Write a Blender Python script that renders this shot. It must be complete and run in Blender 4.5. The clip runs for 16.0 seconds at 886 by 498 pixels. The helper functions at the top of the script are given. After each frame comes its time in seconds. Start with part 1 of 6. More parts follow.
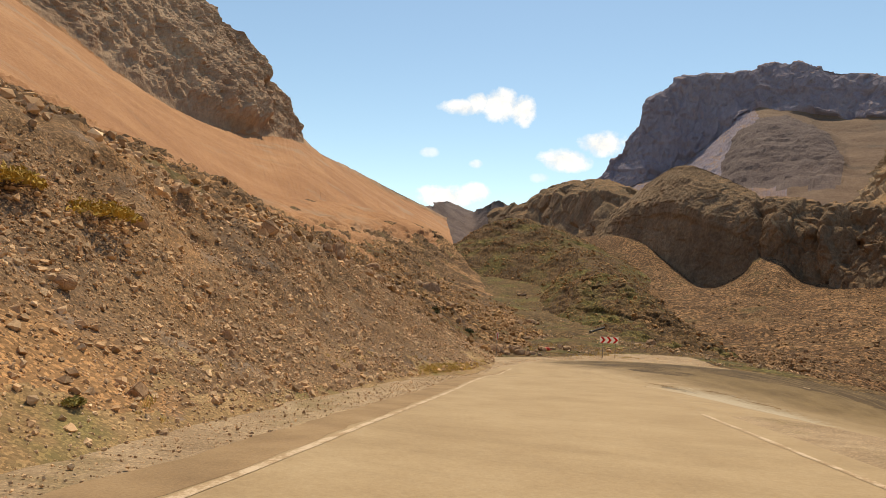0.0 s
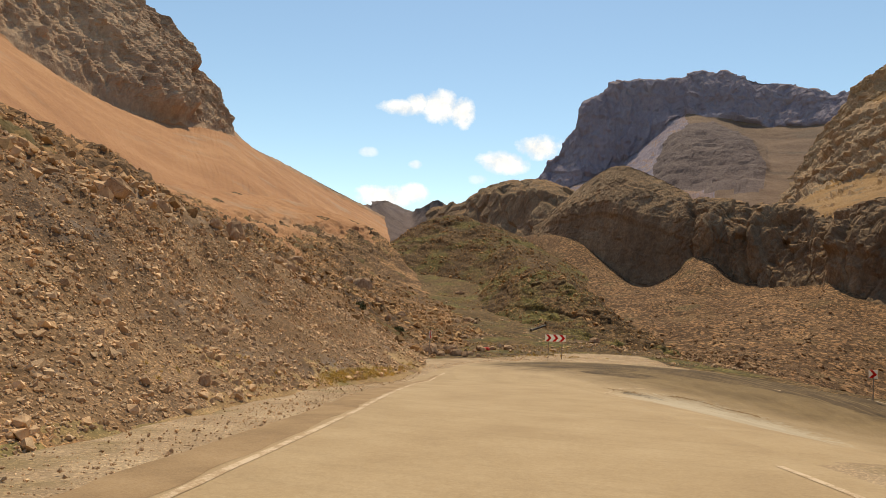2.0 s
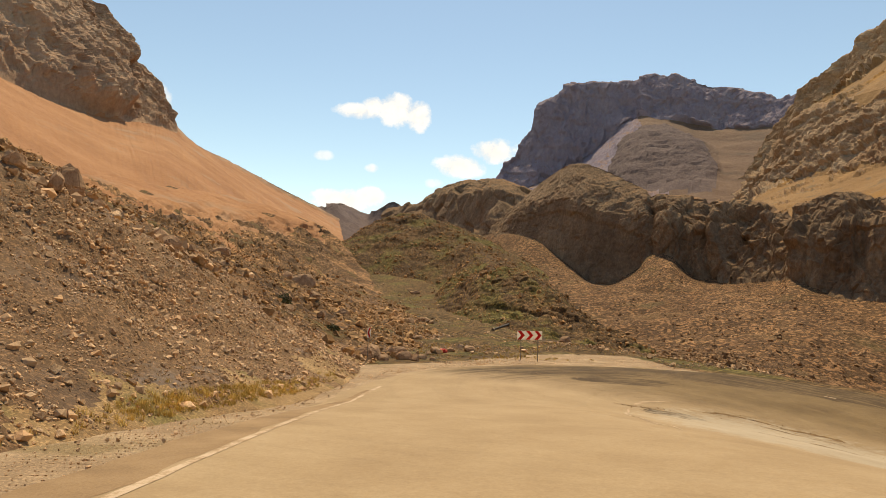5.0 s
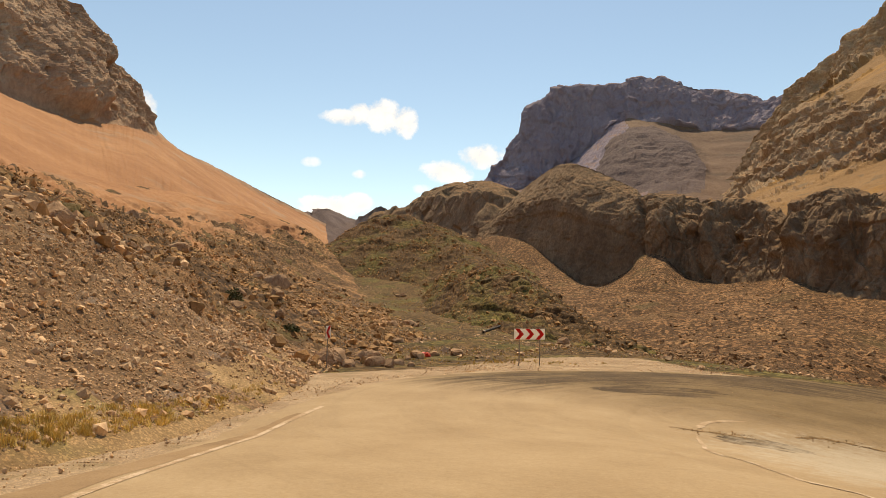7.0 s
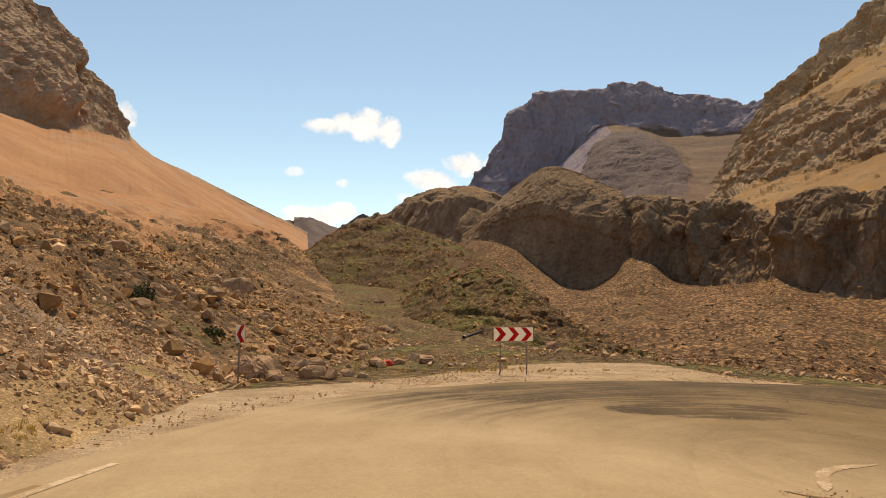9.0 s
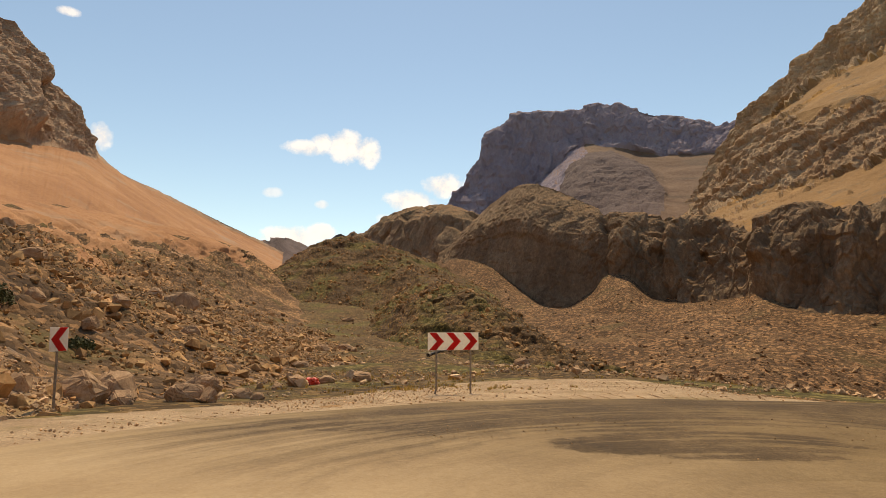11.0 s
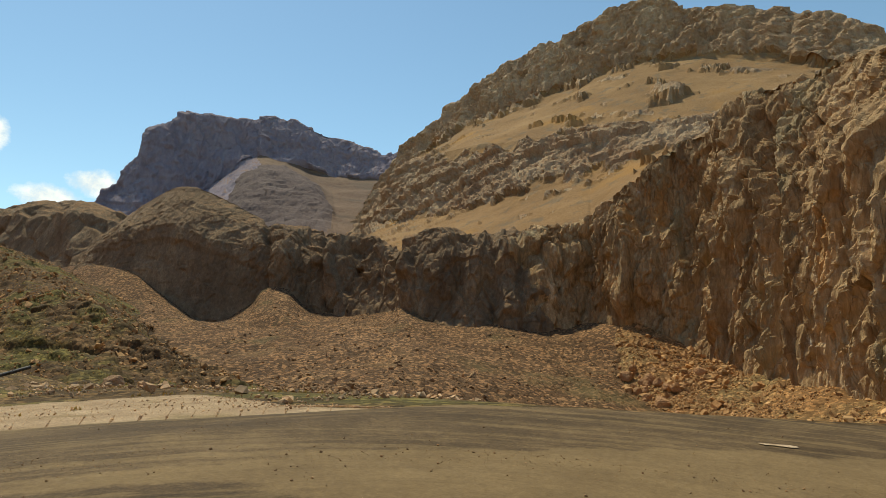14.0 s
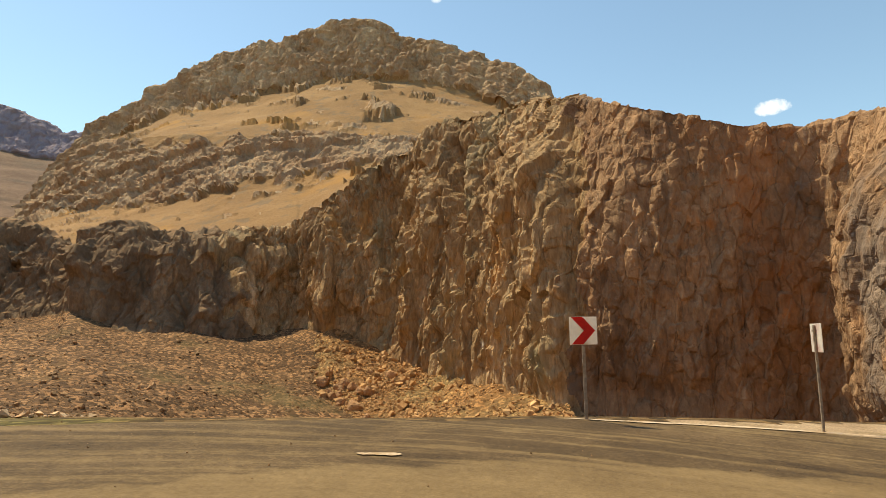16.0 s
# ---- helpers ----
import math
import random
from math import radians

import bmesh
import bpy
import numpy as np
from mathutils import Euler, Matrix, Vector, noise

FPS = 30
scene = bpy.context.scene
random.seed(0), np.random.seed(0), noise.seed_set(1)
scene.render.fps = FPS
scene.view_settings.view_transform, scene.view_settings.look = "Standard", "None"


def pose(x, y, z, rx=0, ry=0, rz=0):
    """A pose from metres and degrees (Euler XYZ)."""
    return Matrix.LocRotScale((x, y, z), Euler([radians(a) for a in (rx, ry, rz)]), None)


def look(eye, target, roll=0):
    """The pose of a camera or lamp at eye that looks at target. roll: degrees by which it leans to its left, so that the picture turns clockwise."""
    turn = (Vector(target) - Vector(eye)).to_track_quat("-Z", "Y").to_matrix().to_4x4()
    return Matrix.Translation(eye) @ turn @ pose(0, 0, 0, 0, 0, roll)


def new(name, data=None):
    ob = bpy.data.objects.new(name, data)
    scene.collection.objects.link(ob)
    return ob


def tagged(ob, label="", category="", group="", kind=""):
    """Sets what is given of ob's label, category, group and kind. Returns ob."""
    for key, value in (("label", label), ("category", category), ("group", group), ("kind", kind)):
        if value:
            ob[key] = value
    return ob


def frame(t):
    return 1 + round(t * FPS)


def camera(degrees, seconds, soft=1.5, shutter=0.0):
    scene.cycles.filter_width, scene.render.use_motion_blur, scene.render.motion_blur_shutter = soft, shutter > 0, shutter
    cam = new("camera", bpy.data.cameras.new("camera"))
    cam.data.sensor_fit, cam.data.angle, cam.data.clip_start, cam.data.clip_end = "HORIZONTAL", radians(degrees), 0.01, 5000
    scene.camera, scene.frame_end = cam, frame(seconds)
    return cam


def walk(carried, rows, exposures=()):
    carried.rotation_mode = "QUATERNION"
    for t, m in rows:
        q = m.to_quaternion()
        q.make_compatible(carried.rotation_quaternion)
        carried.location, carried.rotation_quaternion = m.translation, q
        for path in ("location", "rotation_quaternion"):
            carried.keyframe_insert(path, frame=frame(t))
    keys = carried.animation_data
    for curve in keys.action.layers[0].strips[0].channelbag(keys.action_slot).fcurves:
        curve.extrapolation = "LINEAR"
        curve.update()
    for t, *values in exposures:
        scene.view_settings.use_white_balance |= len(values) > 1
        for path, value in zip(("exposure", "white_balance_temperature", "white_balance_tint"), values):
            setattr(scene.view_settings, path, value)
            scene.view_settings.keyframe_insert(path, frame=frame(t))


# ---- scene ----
cam = camera(71.4, 16.0, soft=0.7)
PATH = [
    (0, (-0.088, 0.641, 1.259), (-0.142, 2.6388, 1.3405), 2.51),
    (0.5, (0.162, 2.682, 1.026), (0.164, 4.6805, 1.1099), 2.58),
    (1, (0.435, 4.58, 0.809), (0.5044, 6.5769, 0.8966), 2.69),
    (1.5, (0.679, 6.437, 0.604), (0.813, 8.4306, 0.6945), 2.72),
    (2, (0.867, 8.328, 0.386), (1.0106, 10.3205, 0.4781), 2.6),
    (2.5, (1.103, 10.222, 0.153), (1.2463, 12.2149, 0.2467), 2.48),
    (3, (1.381, 12.084, -0.078), (1.5521, 14.074, 0.0169), 2.4),
    (3.5, (1.678, 13.946, -0.305), (1.9162, 15.9292, -0.2062), 2.41),
    (4, (1.994, 15.846, -0.538), (2.2574, 17.8257, -0.4367), 2.26),
    (5.2, (2.821, 20.537, -1.107), (3.1053, 22.5138, -0.9959), 1.91),
    (6.5, (3.835, 25.499, -1.734), (4.141, 27.4721, -1.6123), 1.52),
    (7, (4.289, 27.375, -1.964), (4.6068, 29.3454, -1.8357), 1.33),
    (7.5, (4.793, 29.295, -2.177), (5.1196, 31.2638, -2.0426), 1.15),
    (8, (5.332, 31.22, -2.39), (5.6718, 33.1856, -2.249), 1.02),
    (8.5, (5.933, 33.044, -2.601), (6.2877, 35.0067, -2.4532), 0.78),
    (9, (6.638, 34.673, -2.799), (7.0044, 36.6333, -2.6434), 0.56),
    (10.2, (8.514, 38.052, -3.332), (8.9258, 39.9997, -3.1378), 0.19),
    (11.5, (10.521, 40.966, -3.718), (10.9829, 42.8982, -3.4824), -0.05),
    (12, (11.456, 41.659, -3.807), (11.9929, 43.5698, -3.5651), -0.49),
    (12.5, (12.440, 42.274, -3.916), (13.1132, 44.1412, -3.6668), -0.16),
    (13, (13.523, 42.823, -4.040), (14.4112, 44.5956, -3.7823), -0.19),
    (13.5, (14.662, 43.302, -4.166), (15.7837, 44.9357, -3.8993), -0.25),
    (14, (15.762, 43.562, -4.268), (17.1025, 45.0213, -3.9958), -0.32),
    (14.5, (16.847, 43.680, -4.353), (18.3671, 44.9505, -4.0783), -0.39),
    (15, (17.628, 43.801, -4.430), (19.2787, 44.8952, -4.1510), -0.50),
    (15.5, (18.366, 43.826, -4.507), (20.1257, 44.7328, -4.2252), -0.60),
    (16, (19.065, 43.759, -4.595), (20.9153, 44.4622, -4.3091), -0.68),
]
walk(cam, [(t, look(eye, target, roll)) for t, eye, target, roll in PATH],
     [(0.0, 0.05, 8200.0, 9.0), (2.0, 0.02, 8000.0, 8.0), (4.0, 0.08, 8900.0, 10.0), (7.0, 0.12, 9200.0, 13.0), (9.0, 0.07, 9000.0, 13.0), (12.0, 0.0, 9100.0, 14.0), (13.0, 0.03, 9000.0, 13.5), (13.5, 0.12, 8800.0, 12.0), (14.0, -0.05, 7450.0, -1.0), (14.5, 0.2, 7550.0, -1.0), (15.0, 0.24, 7600.0, -1.0), (15.5, 0.4, 8300.0, 4.0), (16.0, 0.53, 8500.0, 5.0)])
# ---- world, sun ----
SUN_AZ, SUN_EL = 11.0, 60.0          # clockwise from +y, above the horizon
world = bpy.data.worlds.new("sky")
scene.world = world
world.use_nodes = True
wn, wl = world.node_tree.nodes, world.node_tree.links
wn.clear()
sky = wn.new("ShaderNodeTexSky")
sky.sky_type, sky.sun_disc = "NISHITA", False
sky.sun_elevation, sky.sun_rotation = radians(SUN_EL), radians(SUN_AZ)
sky.altitude, sky.air_density, sky.dust_density, sky.ozone_density = 1800, 1.25, 0.6, 0.7


def wmath(op, a, b=None, c=None):
    n = wn.new("ShaderNodeMath")
    n.operation = op
    for i, v in enumerate((a, b, c)):
        if v is None:
            continue
        if isinstance(v, (int, float)):
            n.inputs[i].default_value = v
        else:
            wl.new(v, n.inputs[i])
    return n.outputs[0]


# clouds: (azimuth, elevation, half width, half height, density), in degrees
CLOUDS = [(0.0, 15.3, 2.6, 0.8, 0.9), (3.3, 15.6, 2.3, 1.6, 1.0), (1.2, 15.8, 1.2, 1.0, 1.0), (5.3, 15.2, 1.5, 1.5, 1.0), (-3.3, 11.2, 1.0, 0.5, 0.5), (1.2, 10.3, 0.75, 0.45, 0.6),
          (-1.6, 7.2, 3.2, 1.2, 1.0), (1.2, 7.7, 1.6, 1.0, 1.0), (9.4, 10.8, 2.8, 1.2, 1.0), (12.6, 12.2, 2.4, 1.3, 1.0), (7.2, 9.2, 1.0, 0.5, 0.4),
          (-17.2, 14.6, 1.0, 1.3, 0.95), (98.4, 18.4, 1.5, 0.7, 1.0), (68.8, 30.3, 0.6, 0.4, 0.5), (-20.2, 23.6, 1.1, 0.4, 0.8)]
tc = wn.new("ShaderNodeTexCoord")
sep = wn.new("ShaderNodeSeparateXYZ")
wl.new(tc.outputs["Generated"], sep.inputs[0])
az = wmath("MULTIPLY", wmath("ARCTAN2", sep.outputs[0], sep.outputs[1]), 57.29578)
el = wmath("MULTIPLY", wmath("ARCSINE", sep.outputs[2]), 57.29578)
nz = wn.new("ShaderNodeTexNoise")
nz.inputs["Scale"].default_value, nz.inputs["Detail"].default_value, nz.inputs["Roughness"].default_value = 32.0, 8.0, 0.64
wl.new(tc.outputs["Generated"], nz.inputs["Vector"])
puff = wmath("MULTIPLY", wmath("SUBTRACT", nz.outputs["Fac"], 0.5), 2.3)
cover = None
for ca, ce, cw, ch, dens in CLOUDS:
    dx = wmath("DIVIDE", wmath("SUBTRACT", az, ca), cw)
    dy = wmath("DIVIDE", wmath("SUBTRACT", el, ce), ch)
    d = wmath("ADD", wmath("MULTIPLY", dx, dx), wmath("MULTIPLY", dy, dy))
    m = wmath("ADD", wmath("SUBTRACT", 0.95, d), puff)
    m = wmath("MULTIPLY", wmath("MINIMUM", wmath("MAXIMUM", wmath("MULTIPLY", m, 1.25), 0.0), 1.0), dens)
    cover = m if cover is None else wmath("MAXIMUM", cover, m)
mix = wn.new("ShaderNodeMixRGB")
wl.new(cover, mix.inputs[0])
shade = wn.new("ShaderNodeValToRGB")
shade.color_ramp.elements[0].position, shade.color_ramp.elements[0].color = 0.40, (6.0, 6.6, 7.7, 1)
shade.color_ramp.elements[1].position, shade.color_ramp.elements[1].color = 0.56, (7.3, 7.8, 8.7, 1)
wl.new(nz.outputs["Fac"], shade.inputs[0])
wl.new(shade.outputs[0], mix.inputs[2])
tone = wn.new("ShaderNodeMixRGB")
tone.blend_type, tone.inputs[0].default_value, tone.inputs[2].default_value = "MULTIPLY", 1.0, (0.90, 1.06, 1.13, 1)
wl.new(sky.outputs[0], tone.inputs[1])
wl.new(tone.outputs[0], mix.inputs[1])
bg = wn.new("ShaderNodeBackground")
bg.inputs["Strength"].default_value = 0.14
wl.new(mix.outputs[0], bg.inputs["Color"])
wo = wn.new("ShaderNodeOutputWorld")
wl.new(bg.outputs[0], wo.inputs["Surface"])

sun = new("sun", bpy.data.lights.new("sun", "SUN"))
sun.data.energy, sun.data.angle, sun.data.color = 3.7, radians(0.53), (1.0, 0.91, 0.76)
sun.matrix_basis = look((0, 0, 50), (-math.sin(radians(SUN_AZ)) * math.cos(radians(SUN_EL)), -math.cos(radians(SUN_AZ)) * math.cos(radians(SUN_EL)), 50 - math.sin(radians(SUN_EL))))


# ---- noise on arrays ----
PERM = np.random.RandomState(7).permutation(256)
PERM = np.concatenate([PERM, PERM, PERM])
GRAD = np.random.RandomState(8).normal(size=(256, 3))
GRAD /= np.linalg.norm(GRAD, axis=1)[:, None]


def perlin(p):
    i = np.floor(p).astype(int)
    f = p - i
    w = f * f * f * (f * (f * 6 - 15) + 10)
    i &= 255
    out = 0
    for dx in (0, 1):
        for dy in (0, 1):
            for dz in (0, 1):
                h = PERM[PERM[PERM[i[..., 0] + dx] + i[..., 1] + dy] + i[..., 2] + dz]
                g = GRAD[h]
                v = g[..., 0] * (f[..., 0] - dx) + g[..., 1] * (f[..., 1] - dy) + g[..., 2] * (f[..., 2] - dz)
                out = out + v * (w[..., 0] if dx else 1 - w[..., 0]) * (w[..., 1] if dy else 1 - w[..., 1]) * (w[..., 2] if dz else 1 - w[..., 2])
    return out * 1.6


def fbm(p, size, octaves=5, gain=0.5, ridged=False):
    out, amp, q = 0, 1.0, np.asarray(p, float) / size
    for k in range(octaves):
        n = perlin(q + 17.3 * k)
        out = out + amp * ((0.6 - 1.6 * np.abs(n)) if ridged else n)
        q, amp = q * 2.03, amp * gain
    return out


def blocks(p, size, seed=0, tilt=0.9, gap=0.0):
    """Broken-block relief: every cell has its own offset and slant; about -1 to 1."""
    q = np.asarray(p, float) / size + 31.7 * seed
    i = np.floor(q).astype(int)
    d1, d2 = np.full(q.shape[:-1], 9.0), np.full(q.shape[:-1], 9.0)
    o1, o2 = np.zeros(q.shape[:-1]), np.zeros(q.shape[:-1])
    for dx in (-1, 0, 1):
        for dy in (-1, 0, 1):
            for dz in (-1, 0, 1):
                c = i + np.array([dx, dy, dz])
                h = PERM[PERM[PERM[c[..., 0] & 255] + (c[..., 1] & 255)] + (c[..., 2] & 255)]
                d = q - (c + 0.5 + 0.45 * GRAD[h])
                dist = np.sqrt((d * d).sum(-1))
                val = ((h * 37) % 256) / 128.0 - 1.0 + tilt * (d * GRAD[(h + 91) & 255]).sum(-1)
                first, second = dist < d1, (dist >= d1) & (dist < d2)
                o2 = np.where(first, o1, np.where(second, val, o2))
                d2 = np.where(first, d1, np.where(second, dist, d2))
                o1 = np.where(first, val, o1)
                d1 = np.where(first, dist, d1)
    t = 0.5 + 0.5 * np.clip((d2 - d1) / 0.07, 0, 1)
    return o1 * t + o2 * (1 - t) - gap * np.exp(-((d2 - d1) / 0.07) ** 2)


def ledges(p, dip, size, wave=0.5):
    """Bedded rock: every layer stands proud or set back by its own amount; about -1 to 1."""
    q = (np.asarray(p, float) * np.array(dip)).sum(-1) / size + wave * fbm(p, size * 7, 3)
    k = np.floor(q).astype(int)
    f = smooth(0.0, 0.22, q - k)
    return (((PERM[k & 255] * 37) % 256) * f + ((PERM[(k - 1) & 255] * 37) % 256) * (1 - f)) / 128.0 - 1.0


def smooth(a, b, x):
    t = np.clip((x - a) / (b - a), 0, 1)
    return t * t * (3 - 2 * t)


# ---- plan of the ground ----
CX, CY = 8.0, 38.0     # middle of the pass bend, from which bearings are taken


def bend_ground(x, y):
    """Height of the two road legs and the bend between them."""
    y0 = np.maximum(y, -60)
    a = -0.07 - 0.119 * np.minimum(y0, 40) - 0.062 * np.maximum(y0 - 40, 0)
    a = a + 0.12 * np.exp(-((y - 40) / 6.0) ** 2) * -1
    return a - smooth(8, 24, x) * 0.12 * np.maximum(52 - y0, 0) - 0.2 * smooth(17, 31, x) * smooth(58, 48, y0)


def pad_edge(ang):
    """How far the gravel pad reaches from (16, 46), by bearing."""
    return np.interp(ang, [-180, -120, -70, -40, -20, 0, 8, 15, 22, 27, 32, 42, 54, 62, 68, 75, 82, 90, 100, 120, 180], [60, 45, 16, 14.2, 15, 20, 24, 25.5, 24.5, 18.5, 13.2, 11.2, 9.4, 10, 10.7, 11.8, 12.6, 14.4, 16.5, 24, 90])


def ground_height(x, y):
    near = bend_ground(x, y)
    r = np.hypot(x - CX, y - CY)
    valley = np.interp(y, [40, 62, 80, 110, 150, 195, 234, 300, 400, 600, 900, 1500, 5000], [-6, -6.4, -7.0, -8.8, -7.4, -4.0, 1.0, 7, 10, 14, 20, 40, 60])
    basin = np.interp(r, [20, 30, 60, 100, 160, 220, 260, 420, 5000], [-6.6, -9.5, -17, -26, -28, -16, -4, 10, 60])
    far = valley + (basin - valley) * smooth(26, 60, x)
    ang = np.degrees(np.arctan2(x - 16, y - 46))
    rim = np.hypot(x - 16, y - 46)
    edge = pad_edge(ang)
    w = smooth(edge - 1.0, edge + 5, rim) * smooth(-30, -10, ang + 10 + 0 * x) * np.maximum(smooth(30, 44, y), smooth(38, 56, x))
    return near + (far - near) * w


# ---- materials ----
def material(name):
    m = bpy.data.materials.new(name)
    m.use_nodes = True
    n = m.node_tree.nodes
    return m, n, m.node_tree.links, n["Principled BSDF"]


def ramp(nodes, stops):
    r = nodes.new("ShaderNodeValToRGB")
    e = r.color_ramp.elements
    e[0].position, e[0].color = stops[0][0], (*stops[0][1], 1)
    e[1].position, e[1].color = stops[-1][0], (*stops[-1][1], 1)
    for p, c in stops[1:-1]:
        k = e.new(p)
        k.color = (*c, 1)
    return r


def warm(stops, k=(1.10, 0.945, 0.745)):
    return [(p, tuple(a * b for a, b in zip(c, k))) for p, c in stops]


def earth(name, stops, size, fine, bump=0.3, rough=0.95, stretch=(1, 1, 1), patch=None, speckle=0.0, hard=1.0):
    """Mineral surface: broad tone, fine grain, relief. Sizes in metres. patch: (colour, size, threshold)."""
    m, n, l, b = material(name)
    tcn = n.new("ShaderNodeTexCoord")
    mp = n.new("ShaderNodeMapping")
    mp.inputs["Scale"].default_value = stretch
    l.new(tcn.outputs["Object"], mp.inputs["Vector"])
    broad = n.new("ShaderNodeTexNoise")
    broad.inputs["Scale"].default_value, broad.inputs["Detail"].default_value, broad.inputs["Roughness"].default_value = 1 / size, 8, 0.62
    grain = n.new("ShaderNodeTexNoise")
    grain.inputs["Scale"].default_value, grain.inputs["Detail"].default_value, grain.inputs["Roughness"].default_value = 1 / fine, 5, 0.7
    for t in (broad, grain):
        l.new(mp.outputs[0], t.inputs["Vector"])
    mx = n.new("ShaderNodeMath")
    mx.operation, mx.inputs[1].default_value = "MULTIPLY_ADD", 0.55
    l.new(grain.outputs["Fac"], mx.inputs[0])
    sc = n.new("ShaderNodeMath")
    sc.operation, sc.inputs[1].default_value = "MULTIPLY", 0.75
    l.new(broad.outputs["Fac"], sc.inputs[0])
    l.new(sc.outputs[0], mx.inputs[2])
    sb = n.new("ShaderNodeMath")
    sb.operation, sb.inputs[1].default_value = "SUBTRACT", 0.15
    l.new(mx.outputs[0], sb.inputs[0])
    r = ramp(n, warm(stops))
    l.new(sb.outputs[0], r.inputs[0])
    col = r.outputs[0]
    if patch:
        pn = n.new("ShaderNodeTexNoise")
        pn.inputs["Scale"].default_value, pn.inputs["Detail"].default_value, pn.inputs["Roughness"].default_value = 1 / patch[1], 6, 0.6
        l.new(tcn.outputs["Object"], pn.inputs["Vector"])
        pr = ramp(n, [(patch[2], (0, 0, 0)), (patch[2] + 0.12, (1, 1, 1))])
        pf = pn.outputs["Fac"]
        if len(patch) > 3:
            ps, p1_, p2_ = n.new("ShaderNodeSeparateXYZ"), n.new("ShaderNodeMapRange"), n.new("ShaderNodeMath")
            l.new(tcn.outputs["Object"], ps.inputs[0])
            l.new(ps.outputs[1], p1_.inputs["Value"])
            for key, val in (("From Min", patch[3] - 10), ("From Max", patch[3] + 10), ("To Min", patch[4] * 10), ("To Max", -patch[4] * 2)):
                p1_.inputs[key].default_value = val
            p2_.operation = "ADD"
            l.new(pf, p2_.inputs[0])
            l.new(p1_.outputs[0], p2_.inputs[1])
            pf = p2_.outputs[0]
        l.new(pf, pr.inputs[0])
        pm = n.new("ShaderNodeMixRGB")
        l.new(pr.outputs[0], pm.inputs[0])
        l.new(col, pm.inputs[1])
        pm.inputs[2].default_value = (*patch[0], 1)
        col = pm.outputs[0]
    if speckle:
        vo = n.new("ShaderNodeTexVoronoi")
        vo.inputs["Scale"].default_value = 1 / speckle
        l.new(tcn.outputs["Object"], vo.inputs["Vector"])
        hs = n.new("ShaderNodeSeparateColor")
        l.new(vo.outputs["Color"], hs.inputs[0])
        sr = ramp(n, [(p_, tuple(1 + hard * (q_ - 1) for q_ in c_)) for p_, c_ in ((0.0, (0.6, 0.6, 0.6)), (0.7, (1, 1, 1)), (0.78, (1.55, 1.5, 1.45)), (1.0, (1.8, 1.75, 1.68)))])
        l.new(hs.outputs[0], sr.inputs[0])
        sm = n.new("ShaderNodeMixRGB")
        sm.blend_type, sm.inputs[0].default_value = "MULTIPLY", 1.0
        l.new(col, sm.inputs[1])
        l.new(sr.outputs[0], sm.inputs[2])
        col = sm.outputs[0]
    l.new(col, b.inputs["Base Color"])
    b.inputs["Roughness"].default_value = rough
    b.inputs["Specular IOR Level"].default_value = 0.2
    bp = n.new("ShaderNodeBump")
    bp.inputs["Strength"].default_value, bp.inputs["Distance"].default_value = bump, fine
    l.new(mx.outputs[0], bp.inputs["Height"])
    l.new(bp.outputs[0], b.inputs["Normal"])
    if speckle:
        hb = n.new("ShaderNodeBump")
        hb.invert = True
        hb.inputs["Strength"].default_value, hb.inputs["Distance"].default_value = 0.3 * hard, speckle * 0.6
        l.new(vo.outputs["Distance"], hb.inputs["Height"])
        l.new(bp.outputs[0], hb.inputs["Normal"])
        l.new(hb.outputs[0], b.inputs["Normal"])
    return m


def overlay(m, colour, size, threshold, width=0.1, stretch=(1, 1, 1), amount=1.0):
    """Stains of another colour, with edges of their own."""
    n, l = m.node_tree.nodes, m.node_tree.links
    b = n["Principled BSDF"]
    src = b.inputs["Base Color"].links[0].from_socket
    tcn, mp, t = n.new("ShaderNodeTexCoord"), n.new("ShaderNodeMapping"), n.new("ShaderNodeTexNoise")
    mp.inputs["Scale"].default_value, mp.inputs["Location"].default_value = stretch, (size * 3.1, -size * 1.7, size)
    l.new(tcn.outputs["Object"], mp.inputs["Vector"])
    t.inputs["Scale"].default_value, t.inputs["Detail"].default_value, t.inputs["Roughness"].default_value = 1 / size, 8, 0.66
    l.new(mp.outputs[0], t.inputs["Vector"])
    r = ramp(n, [(threshold, (0, 0, 0)), (threshold + width, (amount, amount, amount))])
    l.new(t.outputs["Fac"], r.inputs[0])
    mx = n.new("ShaderNodeMixRGB")
    l.new(r.outputs[0], mx.inputs[0])
    l.new(src, mx.inputs[1])
    mx.inputs[2].default_value = (*colour, 1)
    l.new(mx.outputs[0], b.inputs["Base Color"])


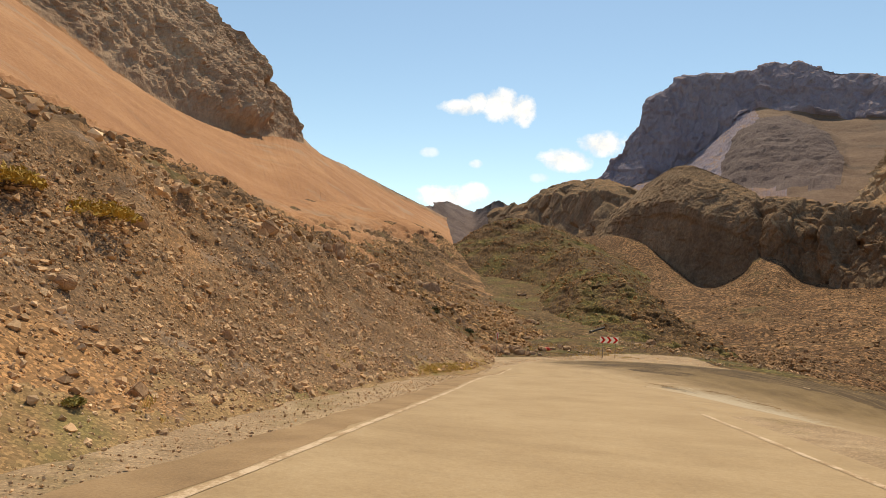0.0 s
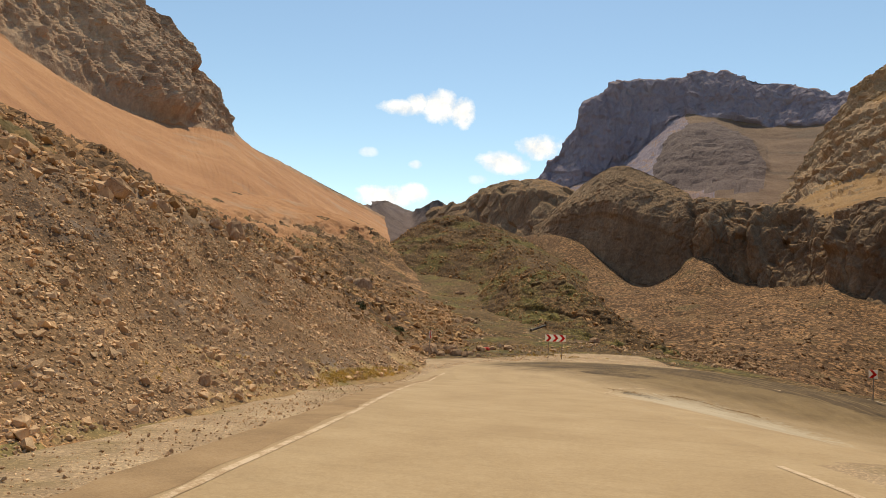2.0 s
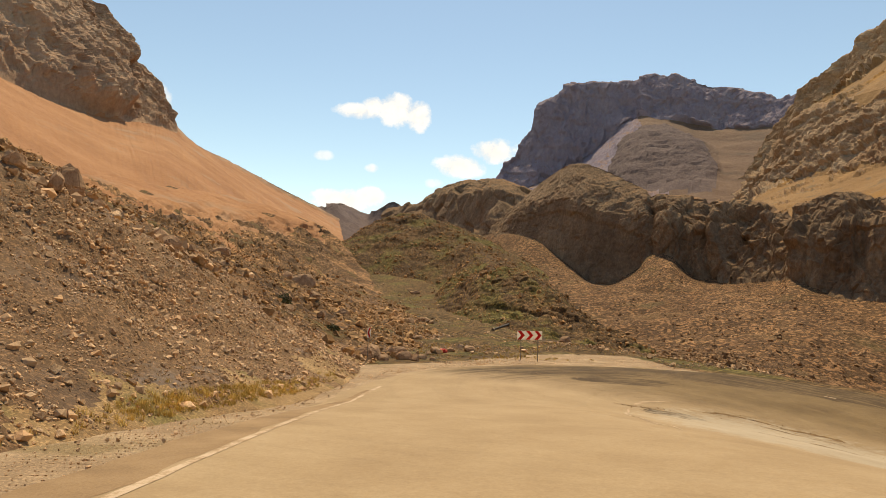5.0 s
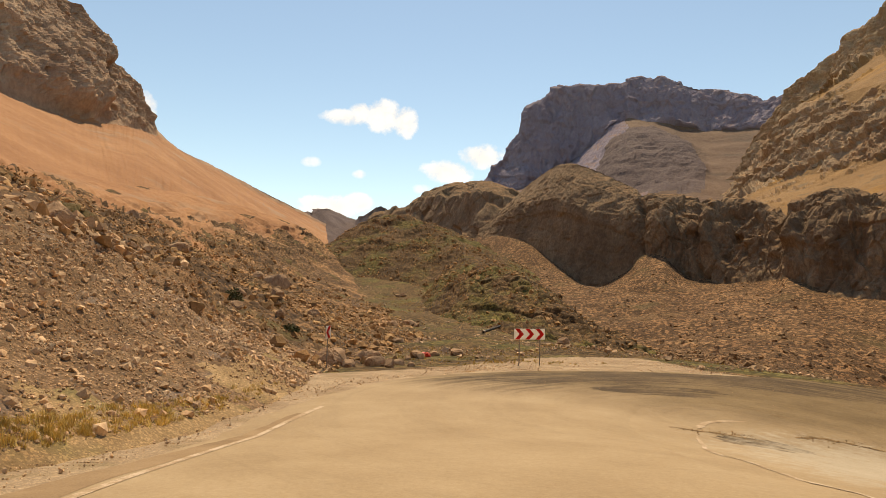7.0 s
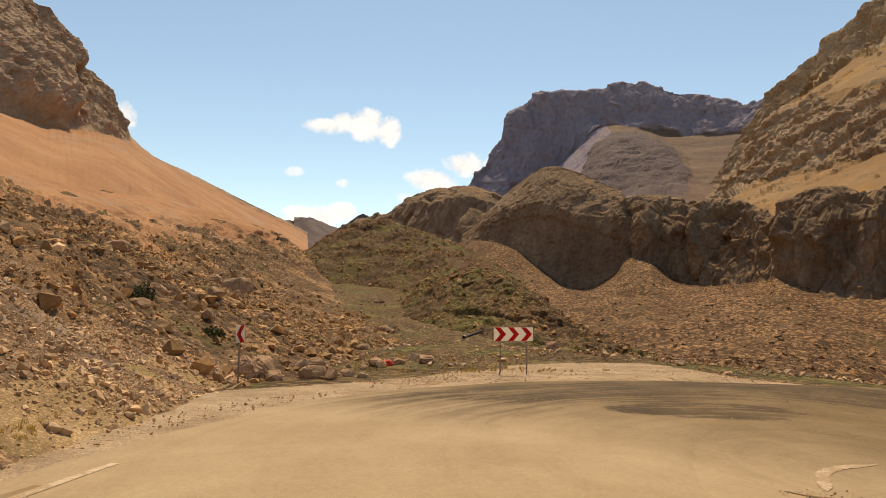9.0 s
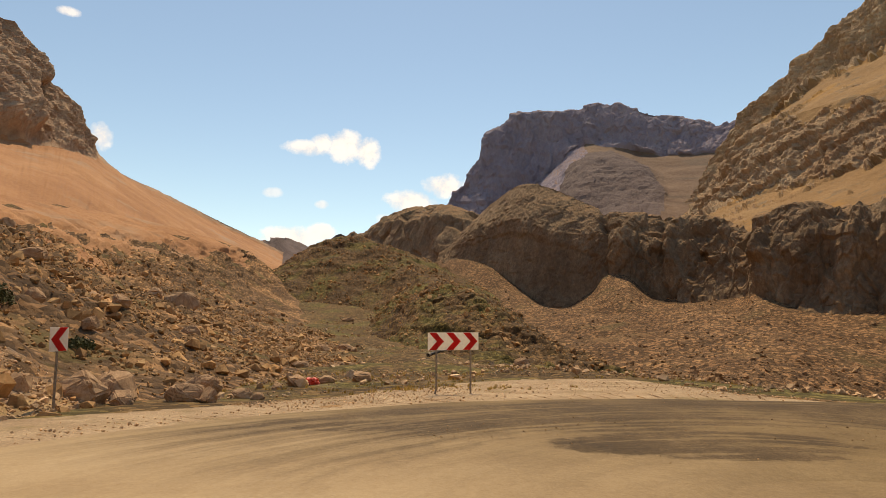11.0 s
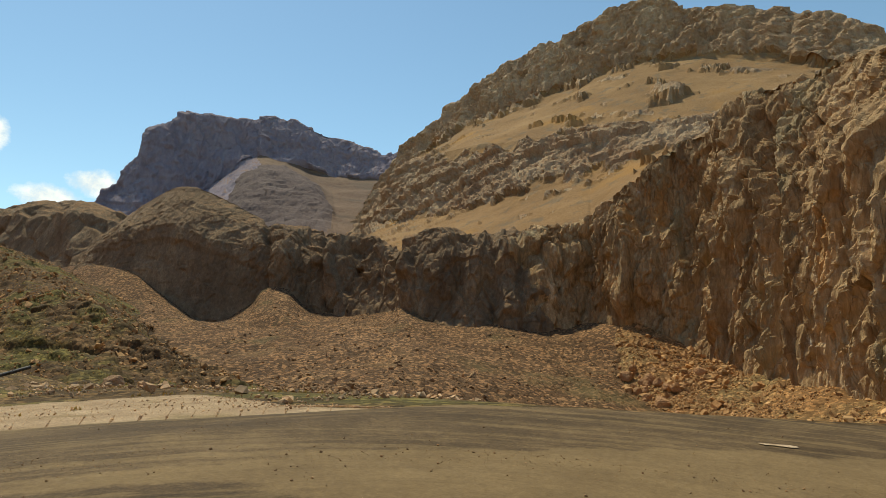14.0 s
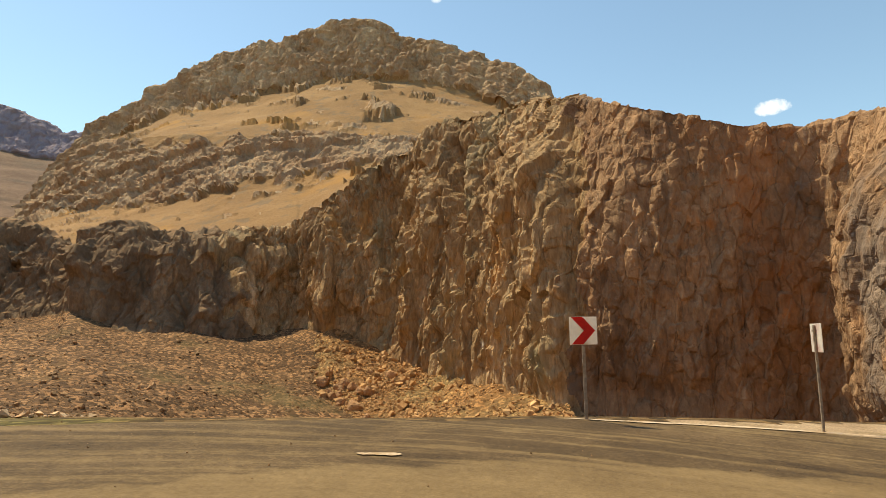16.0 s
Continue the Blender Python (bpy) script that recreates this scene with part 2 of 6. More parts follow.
def fracture(m, size, depth, stretch=(1, 1, 1), lo=0.7, hi=1.3, force=1.0):
    """Broken facets: joints in relief, and a tone for each block."""
    n, l = m.node_tree.nodes, m.node_tree.links
    b = n["Principled BSDF"]
    src, old = b.inputs["Base Color"].links[0].from_socket, b.inputs["Normal"].links[0].from_socket
    tcn, mp, t = n.new("ShaderNodeTexCoord"), n.new("ShaderNodeMapping"), n.new("ShaderNodeTexNoise")
    mp.inputs["Scale"].default_value = stretch
    l.new(tcn.outputs["Object"], mp.inputs["Vector"])
    t.inputs["Scale"].default_value, t.inputs["Detail"].default_value = 1.2 / size, 4
    l.new(mp.outputs[0], t.inputs["Vector"])
    ad = n.new("ShaderNodeVectorMath")
    ad.operation, ad.inputs[1].default_value = "MULTIPLY_ADD", (size * 0.8,) * 3
    l.new(t.outputs["Color"], ad.inputs[0])
    l.new(mp.outputs[0], ad.inputs[2])
    edge, cell = n.new("ShaderNodeTexVoronoi"), n.new("ShaderNodeTexVoronoi")
    edge.feature = "DISTANCE_TO_EDGE"
    for v in (edge, cell):
        v.inputs["Scale"].default_value = 1 / size
        l.new(ad.outputs[0], v.inputs["Vector"])
    er = ramp(n, [(0.0, (0, 0, 0)), (0.05, (0.45, 0.45, 0.45))])
    l.new(edge.outputs["Distance"], er.inputs[0])
    sp = n.new("ShaderNodeSeparateColor")
    l.new(cell.outputs["Color"], sp.inputs[0])
    hg = n.new("ShaderNodeMath")
    hg.operation, hg.inputs[1].default_value = "MULTIPLY_ADD", 0.8
    l.new(sp.outputs[1], hg.inputs[0])
    l.new(er.outputs[0], hg.inputs[2])
    bp = n.new("ShaderNodeBump")
    bp.inputs["Strength"].default_value, bp.inputs["Distance"].default_value = force, depth
    l.new(hg.outputs[0], bp.inputs["Height"])
    l.new(old, bp.inputs["Normal"])
    l.new(bp.outputs[0], b.inputs["Normal"])
    tr = ramp(n, [(0.0, (lo, lo, lo)), (1.0, (hi, hi * 0.98, hi * 0.96))])
    l.new(sp.outputs[0], tr.inputs[0])
    mx = n.new("ShaderNodeMixRGB")
    mx.blend_type, mx.inputs[0].default_value = "MULTIPLY", 1.0
    l.new(src, mx.inputs[1])
    l.new(tr.outputs[0], mx.inputs[2])
    l.new(mx.outputs[0], b.inputs["Base Color"])


def crag_mat(name, rock, scree, size, fine, steep=(0.62, 0.8), bump=0.8, tint=None):
    """Bare rock where the surface is steep, scree where it lies back. tint: (colour, size, threshold) of stains."""
    m, n, l, b = material(name)
    tcn = n.new("ShaderNodeTexCoord")

    def noise_at(sc, detail, rough, stretch=(1, 1, 1)):
        mp = n.new("ShaderNodeMapping")
        mp.inputs["Scale"].default_value = stretch
        l.new(tcn.outputs["Object"], mp.inputs["Vector"])
        t = n.new("ShaderNodeTexNoise")
        t.inputs["Scale"].default_value, t.inputs["Detail"].default_value, t.inputs["Roughness"].default_value = 1 / sc, detail, rough
        l.new(mp.outputs[0], t.inputs["Vector"])
        return t.outputs["Fac"]

    def calc(op, a, v, c=None):
        k = n.new("ShaderNodeMath")
        k.operation = op
        for i, q in enumerate((a, v, c)):
            if q is None:
                continue
            if isinstance(q, (int, float)):
                k.inputs[i].default_value = q
            else:
                l.new(q, k.inputs[i])
        return k.outputs[0]

    broad = noise_at(size, 8, 0.65, (1, 1, 0.4))
    grain = noise_at(fine, 6, 0.72, (1, 1, 0.6))
    flat = noise_at(size * 0.8, 7, 0.6)
    both = calc("ADD", calc("MULTIPLY", broad, 0.6), calc("MULTIPLY", grain, 0.4))
    r1 = ramp(n, warm(rock, (1.02, 0.98, 0.85)))
    l.new(both, r1.inputs[0])
    r2 = ramp(n, warm(scree))
    l.new(calc("ADD", calc("MULTIPLY", flat, 0.7), calc("MULTIPLY", grain, 0.3)), r2.inputs[0])
    geo = n.new("ShaderNodeNewGeometry")
    sp = n.new("ShaderNodeSeparateXYZ")
    l.new(geo.outputs["Normal"], sp.inputs[0])
    sl = calc("ADD", sp.outputs[2], calc("MULTIPLY", calc("SUBTRACT", broad, 0.5), 0.35))
    r3 = ramp(n, [(steep[0], (0, 0, 0)), (steep[1], (1, 1, 1))])
    l.new(sl, r3.inputs[0])
    mx = n.new("ShaderNodeMixRGB")
    l.new(r3.outputs[0], mx.inputs[0])
    l.new(r1.outputs[0], mx.inputs[1])
    l.new(r2.outputs[0], mx.inputs[2])
    col = mx.outputs[0]
    if tint:
        r4 = ramp(n, [(tint[2], (0, 0, 0)), (tint[2] + 0.1, (1, 1, 1))])
        l.new(noise_at(tint[1], 6, 0.6), r4.inputs[0])
        m2 = n.new("ShaderNodeMixRGB")
        l.new(r4.outputs[0], m2.inputs[0])
        l.new(col, m2.inputs[1])
        m2.inputs[2].default_value = (*tint[0], 1)
        col = m2.outputs[0]
    l.new(col, b.inputs["Base Color"])
    b.inputs["Roughness"].default_value, b.inputs["Specular IOR Level"].default_value = 0.95, 0.15
    bp = n.new("ShaderNodeBump")
    bp.inputs["Strength"].default_value, bp.inputs["Distance"].default_value = bump, fine
    l.new(calc("ADD", both, calc("MULTIPLY", grain, 0.5)), bp.inputs["Height"])
    l.new(bp.outputs[0], b.inputs["Normal"])
    return m


def plain(name, colour, rough=0.6, metal=0.0, vary=0.25, size=0.1):
    m, n, l, b = material(name)
    tcn = n.new("ShaderNodeTexCoord")
    t = n.new("ShaderNodeTexNoise")
    t.inputs["Scale"].default_value, t.inputs["Detail"].default_value = 1 / size, 5
    l.new(tcn.outputs["Object"], t.inputs["Vector"])
    r = ramp(n, [(0.3, tuple(c * (1 - vary) for c in colour)), (0.7, tuple(min(1, c * (1 + vary)) for c in colour))])
    l.new(t.outputs["Fac"], r.inputs[0])
    l.new(r.outputs[0], b.inputs["Base Color"])
    b.inputs["Roughness"].default_value, b.inputs["Metallic"].default_value = rough, metal
    return m


LEFT_CLIFF = crag_mat("pale_limestone", [(0.3, (0.225, 0.14, 0.105)), (0.5, (0.40, 0.27, 0.20)), (0.7, (0.58, 0.44, 0.345))],
                      [(0.3, (0.30, 0.18, 0.11)), (0.5, (0.40, 0.26, 0.17)), (0.7, (0.50, 0.34, 0.23))], 26, 1.6, (0.86, 0.98), 0.6)
fracture(LEFT_CLIFF, 3.4, 0.4, (1, 1, 0.3), 0.92, 1.08, 0.45)
overlay(LEFT_CLIFF, (0.27, 0.15, 0.09), 20, 0.54, 0.14, (1, 1, 0.25), 0.6)
ORANGE_SCREE = earth("orange_scree", [(0.3, (0.29, 0.16, 0.10)), (0.5, (0.385, 0.225, 0.14)), (0.7, (0.475, 0.305, 0.20))], 26, 0.8, 0.7, patch=((0.40, 0.255, 0.16), 30, 0.57))
overlay(ORANGE_SCREE, (0.30, 0.155, 0.08), 16, 0.57, 0.12, (1, 1, 1), 0.55)
overlay(ORANGE_SCREE, (0.25, 0.16, 0.10), 3.0, 0.64, 0.06, (1, 1, 1), 0.5)
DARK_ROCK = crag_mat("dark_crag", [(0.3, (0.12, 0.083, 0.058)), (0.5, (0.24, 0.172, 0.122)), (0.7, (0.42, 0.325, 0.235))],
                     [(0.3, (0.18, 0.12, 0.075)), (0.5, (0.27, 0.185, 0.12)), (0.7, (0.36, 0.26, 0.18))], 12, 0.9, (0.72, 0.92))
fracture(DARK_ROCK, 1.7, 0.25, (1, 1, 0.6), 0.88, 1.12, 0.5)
CUT_ROCK = earth("cliff_rock", [(0.30, (0.17, 0.12, 0.075)), (0.44, (0.28, 0.21, 0.135)), (0.56, (0.40, 0.315, 0.215)), (0.70, (0.62, 0.53, 0.41))], 12, 0.8, 0.8, stretch=(1, 1, 0.3))
overlay(CUT_ROCK, (0.24, 0.135, 0.07), 34, 0.55, 0.12, (1, 1, 0.6), 0.6)
overlay(CUT_ROCK, (0.48, 0.24, 0.075), 14, 0.59, 0.09, (1, 1, 0.5), 0.8)
overlay(CUT_ROCK, (0.26, 0.23, 0.14), 21, 0.55, 0.10, (1, 1, 0.5), 0.7)
overlay(CUT_ROCK, (0.60, 0.54, 0.45), 7, 0.665, 0.05, (1, 1, 0.7), 0.85)
fracture(CUT_ROCK, 3.0, 0.5, (1, 1, 0.4), 0.85, 1.12, 0.7)
fracture(CUT_ROCK, 0.95, 0.15, (1, 1, 0.5), 0.9, 1.1, 0.5)
# red-brown rock of the west face, darkened to carry part of its shade
CUT_RED_SHADE = earth("shade_darkened_red_cliff_rock", [(0.30, (0.14, 0.095, 0.07)), (0.44, (0.235, 0.165, 0.12)), (0.56, (0.32, 0.23, 0.165)), (0.70, (0.43, 0.33, 0.245))], 13, 0.8, 0.9, stretch=(1, 1, 0.5))
overlay(CUT_RED_SHADE, (0.36, 0.17, 0.075), 24, 0.54, 0.12, (1, 1, 0.6), 0.7)
overlay(CUT_RED_SHADE, (0.22, 0.185, 0.155), 18, 0.54, 0.10, (1, 1, 0.7), 0.7)
overlay(CUT_RED_SHADE, (0.50, 0.20, 0.06), 9, 0.66, 0.06, (1, 1, 0.8), 0.8)
fracture(CUT_RED_SHADE, 3.2, 0.5, (1, 1, 0.45), 0.85, 1.15, 0.7)
fracture(CUT_RED_SHADE, 1.0, 0.15, (1, 1, 0.6), 0.9, 1.1, 0.5)
BANK = earth("bank_rubble", [(0.3, (0.095, 0.063, 0.042)), (0.5, (0.185, 0.128, 0.086)), (0.7, (0.32, 0.235, 0.165))], 6, 0.16, 0.8, patch=((0.37, 0.205, 0.095), 9, 0.57, 17.0, 0.02), speckle=0.06, hard=0.9)
overlay(BANK, (0.30, 0.20, 0.115), 4, 0.53, 0.16, amount=0.45)
overlay(BANK, (0.25, 0.21, 0.18), 2.2, 0.56, 0.10, amount=0.5)
overlay(BANK, (0.125, 0.095, 0.078), 14, 0.49, 0.14, amount=0.6)
VALLEY = earth("valley_ground", [(0.3, (0.066, 0.046, 0.026)), (0.5, (0.11, 0.079, 0.043)), (0.7, (0.18, 0.132, 0.078))], 7, 0.35, 0.9, patch=((0.125, 0.102, 0.034), 8, 0.50), speckle=0.35, hard=1.3)
overlay(VALLEY, (0.25, 0.19, 0.115), 3, 0.59, 0.08, amount=0.6)
BASIN_SCREE = earth("basin_scree", [(0.3, (0.085, 0.053, 0.033)), (0.5, (0.15, 0.097, 0.061)), (0.7, (0.23, 0.156, 0.10))], 12, 0.7, 0.9, speckle=0.7, hard=1.5)
overlay(BASIN_SCREE, (0.135, 0.105, 0.045), 24, 0.56, 0.12, amount=0.6)
overlay(BASIN_SCREE, (0.24, 0.15, 0.07), 30, 0.60, 0.12, amount=0.6)
FAN = earth("rubble_fan", [(0.3, (0.15, 0.088, 0.046)), (0.5, (0.24, 0.148, 0.077)), (0.7, (0.35, 0.235, 0.13))], 16, 0.8, 0.9, patch=((0.23, 0.155, 0.07), 34, 0.52), speckle=0.6)
overlay(FAN, (0.36, 0.19, 0.075), 20, 0.54, 0.12, amount=0.7)
MOUNTAIN = crag_mat("mountain_rock", [(0.3, (0.20, 0.13, 0.092)), (0.48, (0.37, 0.258, 0.178)), (0.7, (0.58, 0.455, 0.34))],
                    [(0.3, (0.25, 0.16, 0.095)), (0.5, (0.34, 0.225, 0.135)), (0.7, (0.42, 0.30, 0.185))], 24, 1.8, (0.80, 0.96), tint=((0.37, 0.235, 0.135), 40, 0.53))
fracture(MOUNTAIN, 2.2, 0.35, (0.6, 0.6, 1), 0.9, 1.1, 0.5)
SLOPE_SCREE = earth("ochre_scree", [(0.3, (0.19, 0.125, 0.07)), (0.5, (0.26, 0.175, 0.098)), (0.7, (0.335, 0.235, 0.138))], 40, 1.1, 0.7, patch=((0.36, 0.19, 0.06), 48, 0.555))
overlay(SLOPE_SCREE, (0.16, 0.125, 0.085), 9, 0.55, 0.08, (1, 1, 1), 0.6)
MORAINE = earth("moraine_rubble", [(0.3, (0.055, 0.037, 0.022)), (0.5, (0.10, 0.068, 0.04)), (0.7, (0.185, 0.13, 0.08))], 9, 0.5, 0.9, patch=((0.125, 0.103, 0.032), 13, 0.47), speckle=0.5, hard=1.1)
overlay(MORAINE, (0.10, 0.07, 0.045), 5, 0.57, 0.08, (1, 1, 2), 0.7)
# aerial haze is put into this limestone's colour as a blue-violet tint
FAR_ROCK = crag_mat("haze_blue_limestone", [(0.3, (0.17, 0.145, 0.205)), (0.48, (0.25, 0.22, 0.30)), (0.7, (0.34, 0.305, 0.39))],
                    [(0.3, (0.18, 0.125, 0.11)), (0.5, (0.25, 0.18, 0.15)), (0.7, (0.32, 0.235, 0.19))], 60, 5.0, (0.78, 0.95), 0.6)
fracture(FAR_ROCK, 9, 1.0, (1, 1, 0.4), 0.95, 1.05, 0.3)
# scree colour dulled towards purple for the haze of distance
FAR_SCREE = earth("haze_toned_scree", [(0.3, (0.118, 0.086, 0.078)), (0.5, (0.16, 0.12, 0.106)), (0.7, (0.215, 0.168, 0.145))], 60, 4, 0.5, patch=((0.13, 0.092, 0.068), 50, 0.53))
# haze tint, and darkened in place of the shade on the knob
FAR_KNOB = earth("haze_shade_rock", [(0.3, (0.085, 0.07, 0.085)), (0.5, (0.125, 0.105, 0.122)), (0.7, (0.175, 0.15, 0.165))], 30, 3, 0.8)
GRAVEL = earth("pale_gravel", [(0.3, (0.235, 0.185, 0.14)), (0.5, (0.34, 0.28, 0.22)), (0.7, (0.455, 0.395, 0.325))], 1.6, 0.045, 0.9, patch=((0.27, 0.195, 0.105), 2.2, 0.55), speckle=0.03, hard=0.45)


def road_mat(name):
    """Dust-covered asphalt, swept dark in arcs round the bend."""
    m, n, l, b = material(name)

    def calc(op, a, v=None, c=None):
        k = n.new("ShaderNodeMath")
        k.operation = op
        for i, q in enumerate((a, v, c)):
            if q is None:
                continue
            if isinstance(q, (int, float)):
                k.inputs[i].default_value = q
            else:
                l.new(q, k.inputs[i])
        return k.outputs[0]

    def noise_at(vec, sc, detail=5, rough=0.6):
        t = n.new("ShaderNodeTexNoise")
        t.inputs["Scale"].default_value, t.inputs["Detail"].default_value, t.inputs["Roughness"].default_value = sc, detail, rough
        l.new(vec, t.inputs["Vector"])
        return t.outputs["Fac"]

    tcn = n.new("ShaderNodeTexCoord")
    obj = tcn.outputs["Object"]
    sp = n.new("ShaderNodeSeparateXYZ")
    l.new(obj, sp.inputs[0])
    dx, dy = calc("SUBTRACT", sp.outputs[0], 16.0), calc("SUBTRACT", sp.outputs[1], 43.0)
    rad = calc("SQRT", calc("ADD", calc("MULTIPLY", dx, dx), calc("MULTIPLY", dy, dy)))
    ang = calc("ARCTAN2", dx, dy)
    blotch = noise_at(obj, 0.4, 8, 0.62)
    cb_ = n.new("ShaderNodeCombineXYZ")
    l.new(calc("ADD", calc("MULTIPLY", rad, 1.5), calc("MULTIPLY", blotch, 2.5)), cb_.inputs[0])
    l.new(calc("MULTIPLY", ang, 1.3), cb_.inputs[1])
    streak = noise_at(cb_.outputs[0], 1.0, 6, 0.62)
    cb2 = n.new("ShaderNodeCombineXYZ")
    l.new(calc("ADD", calc("MULTIPLY", rad, 3.6), calc("MULTIPLY", blotch, 2.0)), cb2.inputs[0])
    l.new(calc("MULTIPLY", ang, 0.9), cb2.inputs[1])
    thin = noise_at(cb2.outputs[0], 1.0, 4, 0.6)
    band = n.new("ShaderNodeFloatCurve")
    swing = calc("SUBTRACT", calc("MULTIPLY", calc("MAXIMUM", calc("SUBTRACT", ang, 0.66), 0.0), 4.3), calc("MULTIPLY", calc("MINIMUM", calc("MAXIMUM", calc("SUBTRACT", 0.6, ang), 0.0), 0.6), 1.8))
    wob = calc("ADD", calc("DIVIDE", calc("SUBTRACT", rad, swing), 20.0), calc("MULTIPLY", calc("SUBTRACT", blotch, 0.5), 0.10))
    pts = band.mapping.curves[0].points
    pts[0].location, pts[1].location = (0.0, 0.05), (1.0, 0.0)
    for p in ((0.18, 0.14), (0.36, 0.12), (0.395, 0.16), (0.412, 0.85), (0.47, 0.90), (0.55, 0.98), (0.62, 0.92), (0.67, 0.5), (0.74, 0.1)):
        pts.new(*p)
    band.mapping.update()
    l.new(wob, band.inputs["Value"])
    east = ramp(n, [(0.22, (0, 0, 0)), (0.55, (1, 1, 1))])
    l.new(calc("ADD", calc("MULTIPLY", calc("ADD", dy, dx), 0.03), 0.35), east.inputs[0])
    leg = ramp(n, [(0.55, (1, 1, 1)), (0.68, (0.25, 0.25, 0.25))])
    l.new(calc("MULTIPLY", ang, 0.31831), leg.inputs[0])
    dark = calc("MULTIPLY", calc("MULTIPLY", band.outputs[0], east.outputs[0]), leg.outputs[0])
    mottle = noise_at(obj, 2.6, 7, 0.68)
    for mx_, my_, wx_, wy_ in ((15.9, 48.7, 2.3, 1.0), (11.3, 51.2, 1.7, 0.8), (14.3, 51.5, 3.0, 0.35), (14.3, 40.9, 1.0, 0.7)):
        qx, qy = calc("DIVIDE", calc("SUBTRACT", sp.outputs[0], mx_), wx_), calc("DIVIDE", calc("SUBTRACT", sp.outputs[1], my_), wy_)
        sq_ = calc("ADD", calc("ADD", calc("MULTIPLY", qx, qx), calc("MULTIPLY", qy, qy)), calc("MULTIPLY", calc("SUBTRACT", mottle, 0.5), 2.2))
        dark = calc("MAXIMUM", dark, calc("MULTIPLY", calc("MINIMUM", calc("MAXIMUM", calc("MULTIPLY", calc("SUBTRACT", 1.45, sq_), 2.2), 0.0), 1.0), 1.0))
    rough_ = calc("ADD", calc("MULTIPLY", calc("SUBTRACT", streak, 0.5), 2.3), calc("MULTIPLY", calc("SUBTRACT", mottle, 0.5), 1.1))
    rough_ = calc("ADD", rough_, calc("MULTIPLY", calc("SUBTRACT", thin, 0.5), 3.2))
    dark = calc("ADD", dark, calc("MULTIPLY", rough_, calc("ADD", calc("MULTIPLY", dark, 1.3), 0.12)))
    dark = calc("MINIMUM", calc("MAXIMUM", dark, 0.0), 1.0)
    fine = noise_at(obj, 30.0, 4, 0.7)
    mid_n = noise_at(obj, 0.5, 6, 0.6)
    grit = noise_at(obj, 11.0, 3, 0.6)
    tone = calc("ADD", calc("ADD", calc("MULTIPLY", mid_n, 0.45), calc("MULTIPLY", fine, 0.33)), calc("MULTIPLY", grit, 0.22))
    dust = ramp(n, [(0.33, (0.31, 0.208, 0.112)), (0.5, (0.40, 0.283, 0.16)), (0.67, (0.48, 0.355, 0.215))])
    tar = ramp(n, [(0.39, (0.040, 0.023, 0.009)), (0.5, (0.090, 0.055, 0.024)), (0.61, (0.165, 0.106, 0.050))])
    l.new(tone, dust.inputs[0])
    l.new(tone, tar.inputs[0])
    mx = n.new("ShaderNodeMixRGB")
    l.new(dark, mx.inputs[0])
    # the dust is browner where wheels turn it over round the bend
    ochre = ramp(n, [(0.36, (0.115, 0.070, 0.027)), (0.5, (0.185, 0.119, 0.050)), (0.64, (0.26, 0.174, 0.078))])
    l.new(tone, ochre.inputs[0])
    m4 = n.new("ShaderNodeMixRGB")
    l.new(calc("MULTIPLY", east.outputs[0], 0.9), m4.inputs[0])
    l.new(dust.outputs[0], m4.inputs[1])
    l.new(ochre.outputs[0], m4.inputs[2])
    l.new(m4.outputs[0], mx.inputs[1])
    l.new(tar.outputs[0], mx.inputs[2])
    # pale washed-out dirt inside the bend
    ux, uy = calc("DIVIDE", calc("SUBTRACT", sp.outputs[0], 16.4), 5.0), calc("DIVIDE", calc("SUBTRACT", sp.outputs[1], 36.5), 6.5)
    pale = calc("SUBTRACT", calc("ADD", 1.0, calc("MULTIPLY", calc("SUBTRACT", mottle, 0.5), 2.4)), calc("ADD", calc("MULTIPLY", ux, ux), calc("MULTIPLY", uy, uy)))
    pale = calc("MULTIPLY", calc("MINIMUM", calc("MAXIMUM", calc("MULTIPLY", pale, 1.6), 0.0), 1.0), 0.75)
    silt = ramp(n, [(0.35, (0.38, 0.31, 0.215)), (0.65, (0.54, 0.46, 0.34))])
    l.new(tone, silt.inputs[0])
    m3 = n.new("ShaderNodeMixRGB")
    l.new(pale, m3.inputs[0])
    l.new(mx.outputs[0], m3.inputs[1])
    l.new(silt.outputs[0], m3.inputs[2])
    l.new(m3.outputs[0], b.inputs["Base Color"])
    b.inputs["Roughness"].default_value, b.inputs["Specular IOR Level"].default_value = 0.85, 0.25
    bp = n.new("ShaderNodeBump")
    bp.inputs["Strength"].default_value, bp.inputs["Distance"].default_value = 0.4, 0.025
    l.new(fine, bp.inputs["Height"])
    l.new(bp.outputs[0], b.inputs["Normal"])
    return m


ASPHALT = road_mat("dusty_asphalt")
EDGE_TAR = earth("edge_asphalt", [(0.3, (0.20, 0.15, 0.105)), (0.5, (0.28, 0.215, 0.15)), (0.7, (0.36, 0.285, 0.205))], 1.2, 0.03, 0.3)
LINE_PAINT = earth("worn_line_paint", [(0.44, (0.36, 0.285, 0.21)), (0.49, (0.44, 0.37, 0.30)), (0.56, (0.54, 0.48, 0.42))], 0.6, 0.05, 0.2, rough=0.85)


